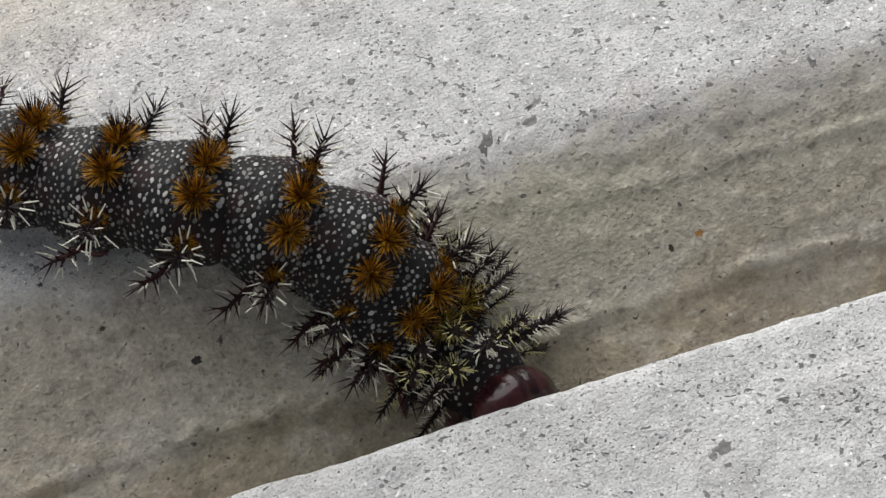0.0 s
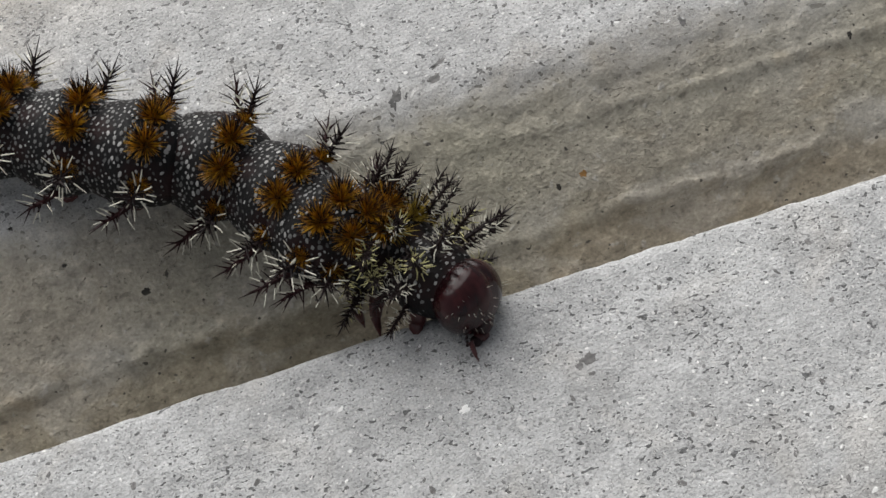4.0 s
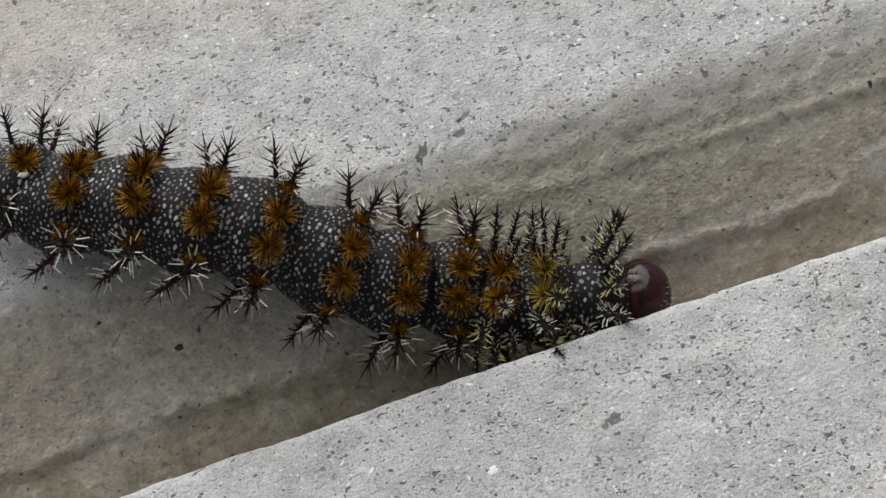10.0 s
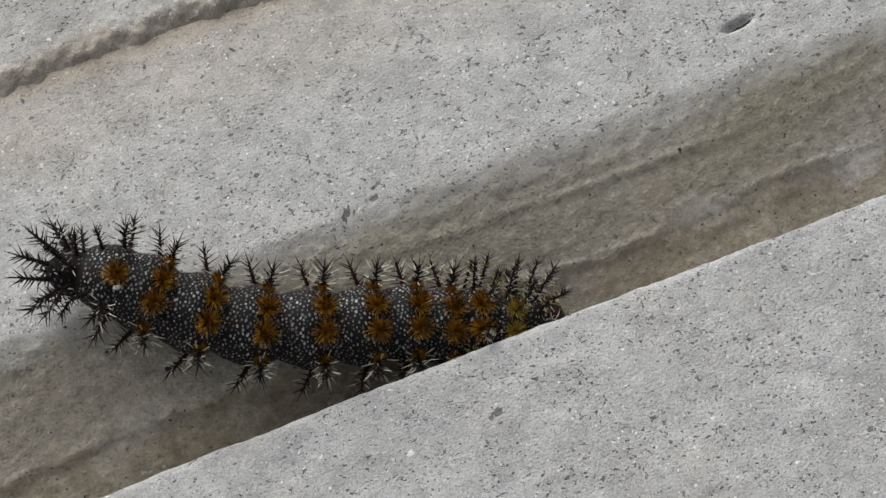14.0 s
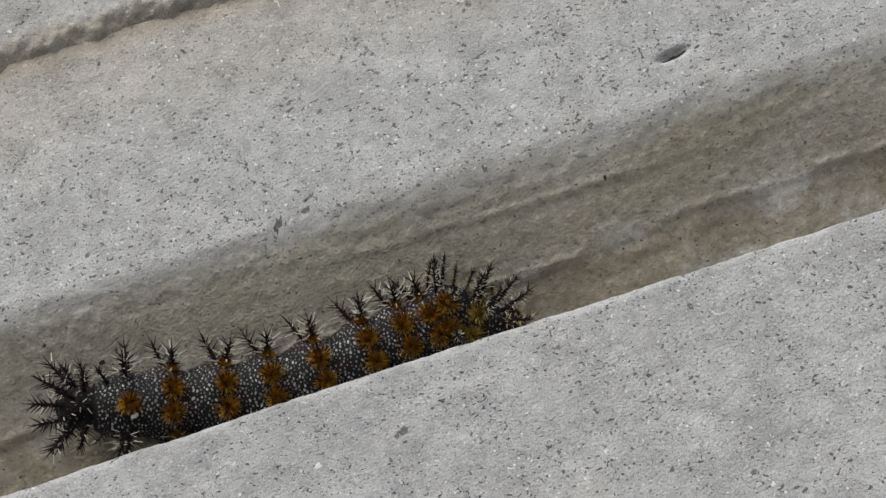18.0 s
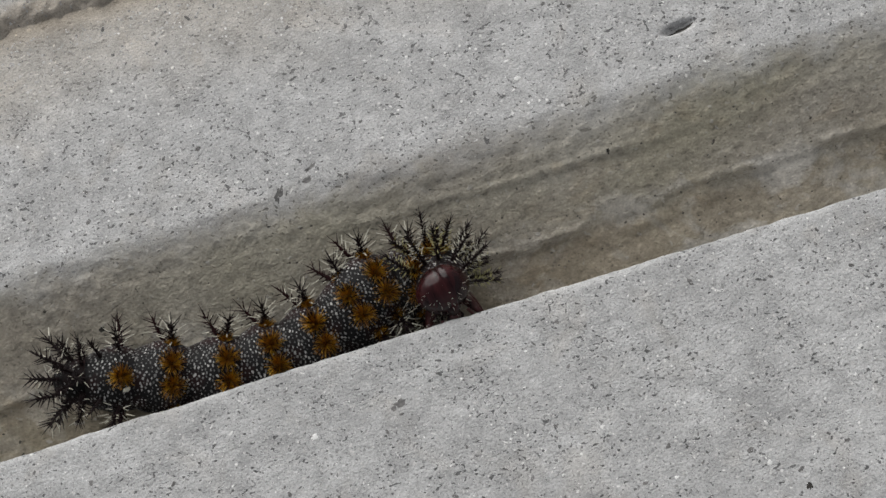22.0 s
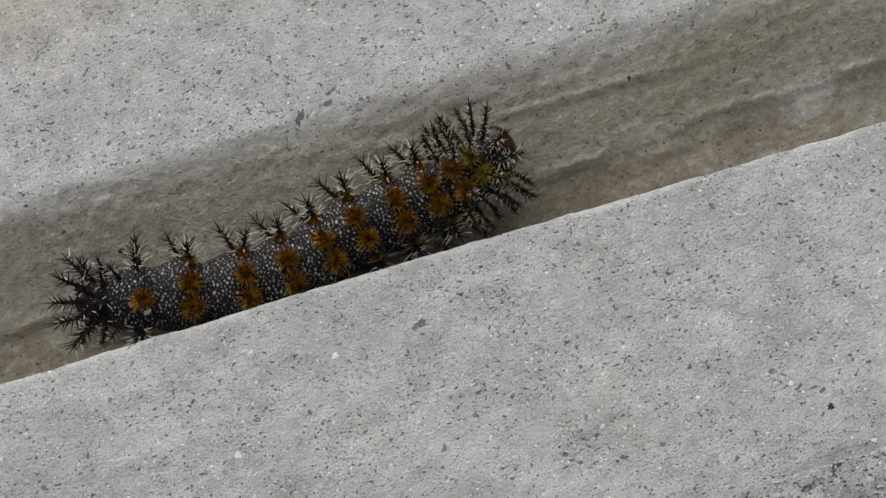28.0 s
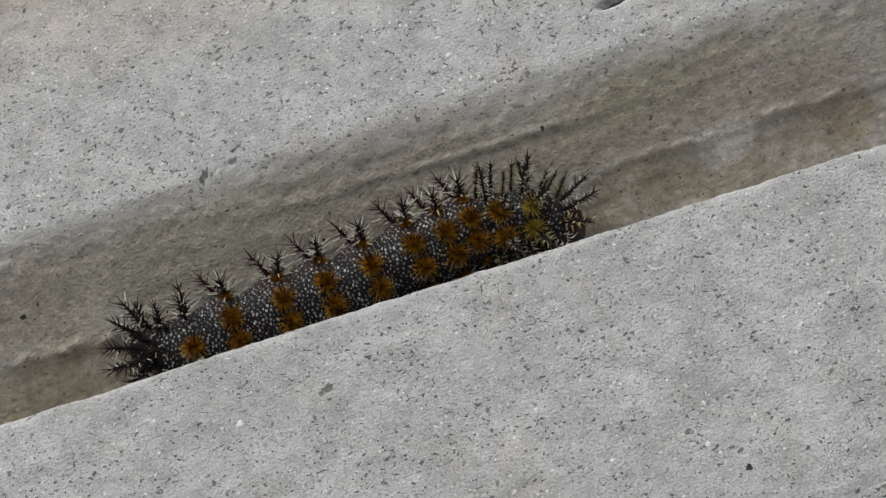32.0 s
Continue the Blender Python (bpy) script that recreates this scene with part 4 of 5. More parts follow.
def motions():
    """How each piece of the caterpillar travels: seconds, then millimetres and degrees."""
    walk(BODY["tail"], [
        (0, at(-41.88, 10.85, 5.30, -8.0, 0.0, -34.2)),
        (1, at(-43.44, 9.27, 5.00, -10.5, -1.4, -28.0)),
        (2, at(-42.33, 11.54, 4.98, -14.9, 0.0, -32.7)),
        (3, at(-40.47, 8.82, 5.29, -7.0, 0.0, -28.6)),
        (4, at(-41.33, 10.41, 5.46, -9.9, -0.0, -32.1)),
        (4.5, at(-40.99, 9.71, 5.15, -11.3, -0.0, -32.7)),
        (6.5, at(-39.14, 6.99, 5.39, -2.1, 0.0, -26.5)),
        (7, at(-40.28, 7.33, 5.51, -2.1, 0.0, -26.5)),
        (8, at(-40.02, 7.72, 5.49, -4.8, 0.0, -28.1)),
        (9, at(-38.96, 6.73, 5.42, -3.7, 0.0, -27.0)),
        (10, at(-38.03, 7.74, 5.68, -9.7, -1.2, -27.8)),
        (11, at(-39.09, 6.22, 5.54, -9.4, -0.8, -23.0)),
        (12, at(-38.28, 5.11, 5.22, -9.4, -0.7, -9.2)),
        (13, at(-33.36, 1.88, 5.37, -8.2, -0.8, -20.4)),
        (14, at(-32.30, 2.38, 5.78, 11.3, 0.9, -33.5)),
        (17, at(-29.60, -13.18, -2.25, 13.4, 4.1, -6.0)),
        (18, at(-29.66, -13.69, -2.56, 13.1, 10.2, -14.9)),
        (19, at(-30.23, -14.82, -3.20, 13.3, 6.7, -9.8)),
        (20, at(-29.68, -15.02, -3.44, 13.3, 6.8, -9.9)),
        (21, at(-30.42, -14.60, -3.21, 13.3, 7.3, -10.8)),
        (22, at(-30.09, -14.32, -3.05, 13.2, 9.0, -13.5)),
        (23, at(-30.06, -14.18, -2.93, 13.2, 9.7, -14.0)),
        (24, at(-30.54, -15.11, -3.54, 13.5, 2.3, -3.7)),
        (25, at(-30.68, -15.22, -3.65, 13.5, 2.3, -3.7)),
        (27.5, at(-30.20, -14.69, -3.28, 19.8, 10.7, -15.6)),
        (28, at(-29.71, -14.51, -3.14, 20.4, 8.0, -11.8)),
        (29, at(-27.82, -13.51, -2.75, 19.7, 12.9, -18.9)),
        (30, at(-22.11, -16.69, -4.87, 20.6, 5.1, -7.7)),
        (31, at(-18.88, -16.34, -4.59, 20.4, 8.0, -11.9)),
        (32, at(-11.80, -17.05, -4.92, 20.1, 10.6, -14.9)),
    ])
    walk(BODY["A8"], [
        (0, at(-38.07, 8.27, 5.30, -8.0, -0.7, -34.1)),
        (1, at(-39.38, 7.12, 5.11, -10.9, -1.1, -24.7)),
        (2, at(-38.46, 9.05, 4.98, -14.8, -0.6, -33.1)),
        (3, at(-36.44, 6.61, 5.29, -7.0, 0.0, -29.2)),
        (4, at(-37.43, 7.97, 5.46, -9.9, -0.6, -32.1)),
        (4.5, at(-37.11, 7.22, 5.15, -11.3, -0.6, -32.5)),
        (6.5, at(-35.02, 4.93, 5.39, -2.1, 0.0, -26.8)),
        (7, at(-36.16, 5.27, 5.51, -2.1, 0.0, -26.8)),
        (8, at(-35.97, 5.56, 5.49, -4.8, -0.0, -28.4)),
        (9, at(-34.86, 4.64, 5.42, -3.7, -0.0, -27.2)),
        (10, at(-33.96, 5.60, 5.77, -9.8, 1.6, -34.1)),
        (11, at(-33.83, 3.99, 5.62, -9.2, 0.2, -28.6)),
        (12, at(-32.93, 4.25, 5.29, -8.7, -1.8, -21.5)),
        (13, at(-29.22, 0.34, 5.43, -8.1, 0.2, -22.8)),
        (14, at(-27.89, -0.53, 5.69, 11.0, 7.9, -36.2)),
        (17, at(-24.55, -13.68, -2.70, 13.8, 7.3, -8.2)),
        (18, at(-24.44, -15.05, -3.63, 13.3, 10.0, -13.2)),
        (19, at(-24.90, -15.71, -3.93, 13.6, 6.9, -8.3)),
        (20, at(-24.73, -15.84, -4.13, 13.4, 8.1, -10.0)),
        (21, at(-25.29, -15.55, -3.98, 13.0, 9.1, -13.1)),
        (22, at(-25.36, -15.43, -3.92, 13.2, 9.5, -13.1)),
        (23, at(-25.50, -15.29, -3.83, 12.9, 9.1, -13.6)),
        (24, at(-25.67, -15.39, -3.84, 13.5, 5.1, -6.5)),
        (25, at(-25.85, -15.50, -3.94, 13.4, 5.0, -7.1)),
        (27.5, at(-25.75, -15.90, -4.24, 21.1, 6.9, -7.7)),
        (28, at(-25.27, -15.41, -3.87, 20.8, 8.7, -10.5)),
        (29, at(-23.26, -15.03, -3.95, 19.7, 12.2, -18.0)),
        (30, at(-16.88, -17.36, -5.42, 20.8, 2.0, -3.1)),
        (31, at(-14.20, -17.29, -5.36, 21.0, 5.0, -5.5)),
        (32, at(-7.84, -18.07, -5.78, 21.3, 5.5, -4.9)),
    ])
    walk(BODY["A7"], [
        (0, at(-34.26, 5.70, 5.40, -8.0, -0.7, -34.1)),
        (1, at(-35.31, 5.53, 5.16, -10.7, -1.5, -26.1)),
        (2, at(-34.63, 6.51, 5.08, -15.0, -1.1, -28.5)),
        (3, at(-32.44, 4.33, 5.29, -7.0, -0.6, -28.6)),
        (4, at(-33.54, 5.53, 5.56, -9.9, 0.2, -32.9)),
        (4.5, at(-33.23, 4.76, 5.25, -11.2, -0.5, -32.7)),
        (6.5, at(-30.92, 2.85, 5.39, -2.1, -0.5, -26.5)),
        (7, at(-32.06, 3.19, 5.51, -2.1, -0.5, -26.5)),
        (8, at(-31.93, 3.35, 5.49, -4.8, -0.5, -28.1)),
        (9, at(-30.77, 2.53, 5.42, -3.7, -0.5, -27.0)),
        (10, at(-30.97, 2.97, 5.45, -5.9, 1.5, -29.7)),
        (11, at(-30.19, 1.37, 5.51, -9.0, 3.0, -32.1)),
        (12, at(-29.11, 1.51, 5.53, -4.8, 1.4, -34.6)),
        (13, at(-26.24, -1.11, 5.34, -3.6, 6.1, -27.1)),
        (14, at(-25.35, -2.70, 4.58, 9.5, 19.4, -38.5)),
        (17, at(-20.06, -14.52, -3.56, 12.6, 10.6, -14.5)),
        (18, at(-20.03, -15.93, -4.40, 13.1, 9.2, -12.3)),
        (19, at(-19.87, -16.31, -4.56, 13.5, 7.2, -9.2)),
        (20, at(-20.19, -16.66, -4.90, 12.9, 8.1, -11.0)),
        (21, at(-20.35, -16.92, -4.96, 13.5, 8.4, -11.1)),
        (22, at(-20.15, -16.63, -4.86, 12.6, 8.6, -11.7)),
        (23, at(-20.35, -16.51, -4.63, 13.1, 7.7, -11.2)),
        (24, at(-20.47, -16.23, -4.54, 13.0, 6.7, -10.4)),
        (25, at(-20.44, -16.46, -4.63, 13.2, 6.1, -9.0)),
        (27.5, at(-20.26, -15.96, -4.56, 21.0, 4.8, -5.6)),
        (28, at(-20.14, -16.25, -4.73, 20.8, 6.9, -8.5)),
        (29, at(-18.69, -16.44, -4.92, 20.1, 8.7, -13.2)),
        (30, at(-12.08, -17.21, -5.29, 20.4, -1.2, 1.5)),
        (31, at(-9.71, -17.19, -5.50, 20.5, 2.1, -3.3)),
        (32, at(-3.05, -17.77, -5.87, 20.7, -0.2, 1.7)),
    ])
    walk(BODY["A6"], [
        (0, at(-28.91, 1.97, 5.45, -6.0, -0.0, -33.8)),
        (1, at(-28.87, 1.87, 5.42, -6.5, -0.9, -30.4)),
        (2, at(-28.32, 2.98, 5.29, -8.9, -1.7, -30.5)),
        (3, at(-27.83, 1.91, 5.39, -6.9, -0.1, -30.1)),
        (4, at(-28.15, 1.96, 5.42, -6.2, 1.2, -30.2)),
        (4.5, at(-27.88, 1.29, 5.25, -11.3, 1.1, -32.3)),
        (6.5, at(-26.26, 0.55, 5.48, -2.1, 1.2, -26.4)),
        (7, at(-27.40, 0.89, 5.60, -2.1, 1.2, -26.4)),
        (8, at(-27.32, 0.94, 5.58, -4.8, 1.0, -28.6)),
        (9, at(-26.13, 0.19, 5.51, -3.6, 2.6, -25.2)),
        (10, at(-25.80, 0.54, 5.59, -1.6, 2.4, -26.9)),
        (11, at(-25.16, -1.75, 5.10, -2.5, 6.0, -25.8)),
        (12, at(-24.24, -1.91, 5.05, 3.1, 8.2, -30.8)),
        (13, at(-21.91, -3.15, 4.55, 10.5, 13.3, -29.6)),
        (14, at(-20.81, -6.33, 2.43, 10.4, 18.7, -32.2)),
        (17, at(-14.00, -16.31, -4.72, 13.0, 7.6, -11.5)),
        (18, at(-13.74, -17.21, -5.37, 13.0, 6.9, -10.1)),
        (19, at(-13.52, -17.37, -5.34, 12.9, 5.8, -9.1)),
        (20, at(-13.58, -17.91, -5.72, 12.8, 4.9, -8.3)),
        (21, at(-13.64, -18.08, -5.81, 13.1, 4.4, -7.7)),
        (22, at(-13.52, -18.05, -5.79, 13.1, 4.3, -7.8)),
        (23, at(-13.51, -17.90, -5.55, 13.2, 2.9, -4.4)),
        (24, at(-13.77, -17.40, -5.23, 13.2, 1.8, -4.2)),
        (25, at(-13.66, -17.38, -5.24, 12.7, 0.7, -1.7)),
        (27.5, at(-13.46, -17.11, -5.28, 20.6, 2.7, -5.2)),
        (28, at(-13.30, -17.19, -5.34, 20.6, 2.6, -4.8)),
        (29, at(-12.72, -17.49, -5.60, 20.6, 3.4, -6.3)),
        (30, at(-6.21, -16.73, -5.07, 20.6, -1.2, 1.4)),
        (31, at(-4.07, -17.81, -5.71, 20.5, 0.9, -3.7)),
        (32, at(3.49, -17.56, -5.67, 20.7, -2.0, 1.3)),
    ])
    walk(BODY["A5"], [
        (0, at(-23.50, -1.42, 5.40, 1.9, 5.5, -32.2)),
        (1, at(-23.48, -1.48, 5.39, 1.4, 5.5, -33.2)),
        (2, at(-22.82, -0.57, 5.51, -5.2, 2.9, -30.1)),
        (3, at(-22.71, -1.37, 5.31, -4.6, 5.5, -28.2)),
        (4, at(-22.76, -1.31, 5.37, -0.5, 5.2, -30.1)),
        (4.5, at(-22.40, -2.10, 5.00, -3.3, 6.0, -27.9)),
        (6.5, at(-21.19, -2.14, 5.19, 4.2, 6.9, -27.5)),
        (7, at(-22.33, -1.80, 5.31, 4.2, 6.9, -27.5)),
        (8, at(-21.99, -1.99, 5.28, 5.9, 7.7, -28.4)),
        (9, at(-21.66, -2.30, 5.04, 3.9, 9.0, -29.7)),
        (10, at(-21.19, -2.26, 5.02, 2.0, 9.3, -31.2)),
        (11, at(-20.14, -3.66, 4.33, 11.0, 11.3, -23.9)),
        (12, at(-19.22, -4.44, 3.85, 17.6, 16.2, -30.3)),
        (13, at(-17.63, -5.51, 3.15, 19.8, 19.3, -33.0)),
        (14, at(-15.40, -9.32, 0.47, 13.8, 15.0, -23.5)),
        (17, at(-8.12, -17.21, -5.26, 13.7, 3.0, -5.7)),
        (18, at(-7.85, -18.09, -5.88, 12.8, 2.5, -4.5)),
        (19, at(-7.44, -18.44, -5.88, 13.2, 1.8, -3.5)),
        (20, at(-7.57, -18.36, -5.94, 12.9, 1.1, -2.8)),
        (21, at(-7.25, -18.47, -5.94, 12.5, -0.6, -1.7)),
        (22, at(-7.31, -18.32, -5.80, 12.4, -2.4, 2.2)),
        (23, at(-7.19, -17.68, -5.34, 13.4, -4.9, 5.1)),
        (24, at(-7.50, -17.26, -4.97, 13.8, -7.1, 9.0)),
        (25, at(-7.47, -16.94, -4.82, 13.9, -8.2, 10.6)),
        (27.5, at(-7.77, -16.98, -5.11, 20.7, -4.4, 4.2)),
        (28, at(-7.56, -17.17, -5.25, 20.8, -3.1, 2.2)),
        (29, at(-7.23, -17.67, -5.58, 20.5, -1.4, 0.7)),
        (30, at(-1.27, -16.66, -4.97, 20.9, -1.7, 1.6)),
        (31, at(2.11, -17.76, -5.61, 20.7, -1.7, 1.9)),
        (32, at(8.90, -17.28, -5.37, 20.8, -2.1, 1.8)),
    ])
    walk(BODY["A4"], [
        (0, at(-17.87, -4.05, 4.19, 17.2, 16.4, -32.5)),
        (1, at(-18.08, -4.05, 4.16, 14.1, 15.6, -30.3)),
        (2, at(-17.22, -3.17, 4.60, 10.1, 13.5, -30.8)),
        (3, at(-16.35, -4.28, 4.14, 8.6, 5.5, -36.5)),
        (4, at(-16.77, -4.10, 4.21, 12.5, 5.6, -35.3)),
        (4.5, at(-17.14, -4.40, 3.96, 10.8, 6.2, -34.3)),
        (6.5, at(-15.57, -4.63, 4.05, 15.1, 7.1, -32.6)),
        (7, at(-16.71, -4.29, 4.17, 15.1, 7.1, -32.6)),
        (8, at(-17.02, -4.36, 4.02, 16.3, 15.9, -29.8)),
        (9, at(-16.62, -4.67, 3.85, 15.7, 15.0, -27.3)),
        (10, at(-16.20, -4.55, 3.84, 17.6, 17.8, -33.1)),
        (11, at(-14.75, -5.86, 2.98, 20.5, 17.4, -29.2)),
        (12, at(-14.36, -7.54, 1.79, 22.3, 17.4, -27.0)),
        (13, at(-13.22, -8.90, 0.86, 22.8, 17.8, -27.6)),
        (14, at(-9.07, -11.58, -1.03, 13.1, 11.3, -16.8)),
        (17, at(-1.76, -17.40, -5.35, 13.2, 0.5, -0.5)),
        (18, at(-1.51, -18.21, -5.90, 13.3, -0.9, 1.3)),
        (19, at(-1.17, -18.00, -5.68, 13.1, -2.4, 3.9)),
        (20, at(-1.13, -18.36, -5.92, 13.1, -2.9, 3.8)),
        (21, at(-1.00, -18.04, -5.60, 13.5, -5.9, 7.5)),
        (22, at(-1.02, -17.68, -5.31, 13.8, -7.9, 10.4)),
        (23, at(-1.22, -16.52, -4.42, 13.4, -12.1, 17.4)),
        (24, at(-2.60, -15.55, -3.82, 14.0, -11.8, 11.9)),
        (25, at(-2.36, -15.11, -3.54, 13.0, -14.4, 20.8)),
        (27.5, at(-2.88, -16.12, -4.37, 20.1, -10.0, 13.8)),
        (28, at(-2.20, -16.50, -4.64, 20.5, -8.0, 10.7)),
        (29, at(-1.50, -17.07, -5.21, 20.7, -3.5, 4.7)),
        (30, at(4.31, -16.48, -4.77, 20.8, -0.6, -0.2)),
        (31, at(8.48, -17.39, -5.35, 20.6, -2.1, 2.4)),
        (32, at(14.65, -17.10, -5.22, 20.7, -3.0, 4.6)),
    ])
    walk(BODY["A3"], [
        (0, at(-13.05, -7.25, 2.04, 19.1, 27.0, -37.8)),
        (1, at(-13.02, -7.08, 2.19, 20.4, 25.2, -36.3)),
        (2, at(-11.98, -6.43, 2.65, 15.2, 15.3, -41.4)),
        (3, at(-11.69, -9.39, 4.04, 4.6, 0.0, -48.2)),
        (4, at(-12.25, -9.12, 4.03, 7.5, 0.3, -52.1)),
        (4.5, at(-12.32, -9.20, 3.62, 8.2, -2.4, -48.5)),
        (6.5, at(-10.77, -8.76, 3.65, 8.8, 1.1, -43.9)),
        (7, at(-11.90, -8.41, 3.77, 8.8, 1.1, -43.9)),
        (8, at(-12.48, -7.04, 2.30, 18.5, 19.0, -33.2)),
        (9, at(-11.03, -7.46, 1.97, 20.0, 17.5, -29.8)),
        (10, at(-11.11, -8.07, 1.51, 20.3, 20.5, -34.2)),
        (11, at(-9.87, -8.96, 0.84, 21.7, 20.4, -31.8)),
        (12, at(-8.63, -10.27, -0.12, 23.4, 14.6, -21.9)),
        (13, at(-7.42, -11.51, -0.93, 24.6, 13.9, -20.6)),
        (14, at(-3.34, -13.25, -2.13, 12.5, 10.1, -15.0)),
        (17, at(4.52, -17.49, -5.40, 13.2, 0.0, 0.5)),
        (18, at(4.98, -17.92, -5.68, 12.9, -2.6, 2.9)),
        (19, at(5.26, -17.59, -5.33, 12.5, -3.7, 3.2)),
        (20, at(5.39, -17.49, -5.28, 12.8, -5.6, 6.5)),
        (21, at(5.14, -16.78, -4.64, 12.8, -10.2, 12.8)),
        (22, at(4.49, -16.16, -4.14, 12.3, -13.3, 17.5)),
        (23, at(3.17, -14.51, -3.03, 12.4, -8.6, 17.7)),
        (24, at(0.72, -15.07, -3.09, 14.3, -12.4, 8.1)),
        (25, at(1.51, -13.64, -2.39, 12.2, -8.0, 11.0)),
        (27.5, at(1.21, -14.63, -3.42, 20.2, -8.0, 11.2)),
        (28, at(2.15, -15.17, -3.79, 20.4, -7.0, 9.6)),
        (29, at(4.73, -16.67, -4.84, 20.8, -4.4, 4.9)),
        (30, at(10.07, -16.46, -4.74, 20.6, -1.1, 1.7)),
        (31, at(14.97, -17.02, -5.07, 20.7, -3.7, 5.2)),
        (32, at(20.23, -16.41, -4.80, 20.7, -3.7, 5.1)),
    ])
    walk(BODY["A2"], [
        (0, at(-10.96, -9.93, -0.57, 11.3, 42.6, -46.8)),
        (1, at(-10.70, -8.95, 0.15, 11.8, 41.1, -51.4)),
        (2, at(-10.04, -9.61, 1.94, 9.4, 23.2, -52.9)),
        (3, at(-10.98, -10.82, 4.12, 4.2, 25.4, -45.1)),
        (4, at(-10.24, -13.24, 4.11, -3.9, 2.1, -56.1)),
        (4.5, at(-10.69, -12.21, 4.36, -2.2, 15.2, -57.5)),
        (6.5, at(-7.11, -12.37, 3.86, 5.1, -8.3, -53.2)),
        (7, at(-8.24, -12.03, 3.98, 4.5, -3.6, -48.0)),
        (8, at(-7.66, -9.43, 0.68, 17.2, 10.5, -41.3)),
        (9, at(-5.70, -10.09, 0.29, 16.5, 9.9, -37.1)),
        (10, at(-6.52, -10.95, -0.46, 20.9, 15.0, -25.1)),
        (11, at(-5.86, -11.71, -1.10, 21.3, 19.4, -29.9)),
        (12, at(-2.75, -12.40, -1.57, 24.4, 12.1, -17.6)),
        (13, at(-2.16, -13.52, -2.32, 25.0, 12.4, -17.6)),
        (14, at(1.45, -14.50, -2.99, 11.8, 11.5, -17.8)),
        (17, at(9.35, -17.27, -5.34, 13.6, 2.0, -1.7)),
        (18, at(9.73, -17.48, -5.35, 13.2, -2.9, 1.4)),
        (19, at(9.87, -17.20, -4.94, 13.3, -6.8, 10.4)),
        (20, at(10.19, -16.89, -4.76, 13.3, -7.0, 9.6)),
        (21, at(9.18, -15.43, -3.65, 12.0, -10.5, 14.6)),
        (22, at(7.25, -14.58, -3.11, 13.2, 2.7, 13.8)),
        (23, at(6.09, -14.19, -3.27, 13.9, 4.5, 6.3)),
        (24, at(4.04, -14.60, -2.35, 9.5, -12.4, 8.2)),
        (25, at(4.06, -13.87, -2.62, 10.5, 2.7, -7.5)),
        (27.5, at(6.14, -13.91, -2.92, 21.0, -1.7, 1.9)),
        (28, at(7.31, -14.45, -3.29, 20.9, -4.5, 6.1)),
        (29, at(10.54, -15.95, -4.26, 20.7, -4.3, 6.2)),
        (30, at(13.56, -16.43, -4.68, 20.8, -1.0, 2.7)),
        (31, at(19.87, -16.33, -4.60, 20.8, -3.3, 4.6)),
        (32, at(24.46, -16.22, -4.58, 20.8, -4.0, 5.1)),
    ])
    walk(BODY["A1"], [
        (0, at(-10.21, -10.50, -1.95, 60.5, 75.4, 16.5)),
        (1, at(-10.07, -11.72, -2.76, 0.9, 44.0, -69.1)),
        (2, at(-8.18, -11.80, -0.19, 4.7, 35.8, -52.8)),
        (3, at(-7.35, -12.59, 1.51, 5.1, 32.9, -25.9)),
        (4, at(-8.80, -14.04, 3.81, 2.7, 19.1, -46.4)),
        (4.5, at(-10.06, -13.00, 2.43, -8.1, 31.1, -36.6)),
        (6.5, at(-7.18, -13.38, 4.50, -8.4, 14.4, -44.5)),
        (7, at(-6.85, -13.85, 4.24, -8.3, 14.9, -44.1)),
        (8, at(-4.19, -13.11, 0.74, 6.1, -4.3, -44.8)),
        (9, at(-1.67, -13.51, 0.33, 3.3, -3.8, -37.4)),
        (10, at(-1.46, -12.44, -2.54, 20.6, 1.8, -27.5)),
        (11, at(-2.13, -13.85, -2.54, 22.8, 14.1, -22.9)),
        (12, at(1.65, -13.83, -2.58, 24.6, 10.6, -16.7)),
        (13, at(2.50, -15.03, -3.41, 25.6, 9.4, -13.5)),
        (14, at(5.36, -15.94, -3.95, 13.7, 10.8, -18.4)),
        (17, at(12.80, -17.75, -5.70, 13.6, 3.9, -7.4)),
        (18, at(13.56, -17.48, -5.21, 13.7, -4.8, 10.1)),
        (19, at(11.36, -16.03, -4.49, 23.6, 28.6, 16.0)),
        (20, at(12.08, -15.86, -4.32, 18.9, 18.9, 11.1)),
        (21, at(12.68, -14.16, -3.01, 16.2, -1.7, 7.2)),
        (22, at(11.50, -14.44, -4.48, 18.3, 7.7, -2.9)),
        (23, at(9.00, -13.87, -3.50, 19.4, -5.3, 1.6)),
        (24, at(7.36, -14.12, -1.62, 17.7, -13.9, -9.9)),
        (25, at(6.60, -14.10, -2.86, 15.3, -4.5, -9.6)),
        (27.5, at(11.46, -14.07, -3.03, 21.1, 0.0, 0.2)),
        (28, at(11.93, -13.92, -2.93, 20.5, -6.9, 10.2)),
        (29, at(15.40, -15.34, -3.95, 20.9, -3.7, 5.5)),
        (30, at(16.76, -16.05, -4.59, 20.7, -1.0, 1.0)),
        (31, at(24.42, -15.91, -4.40, 20.9, -1.7, 1.7)),
        (32, at(27.69, -15.57, -4.19, 20.8, -3.3, 3.1)),
    ])
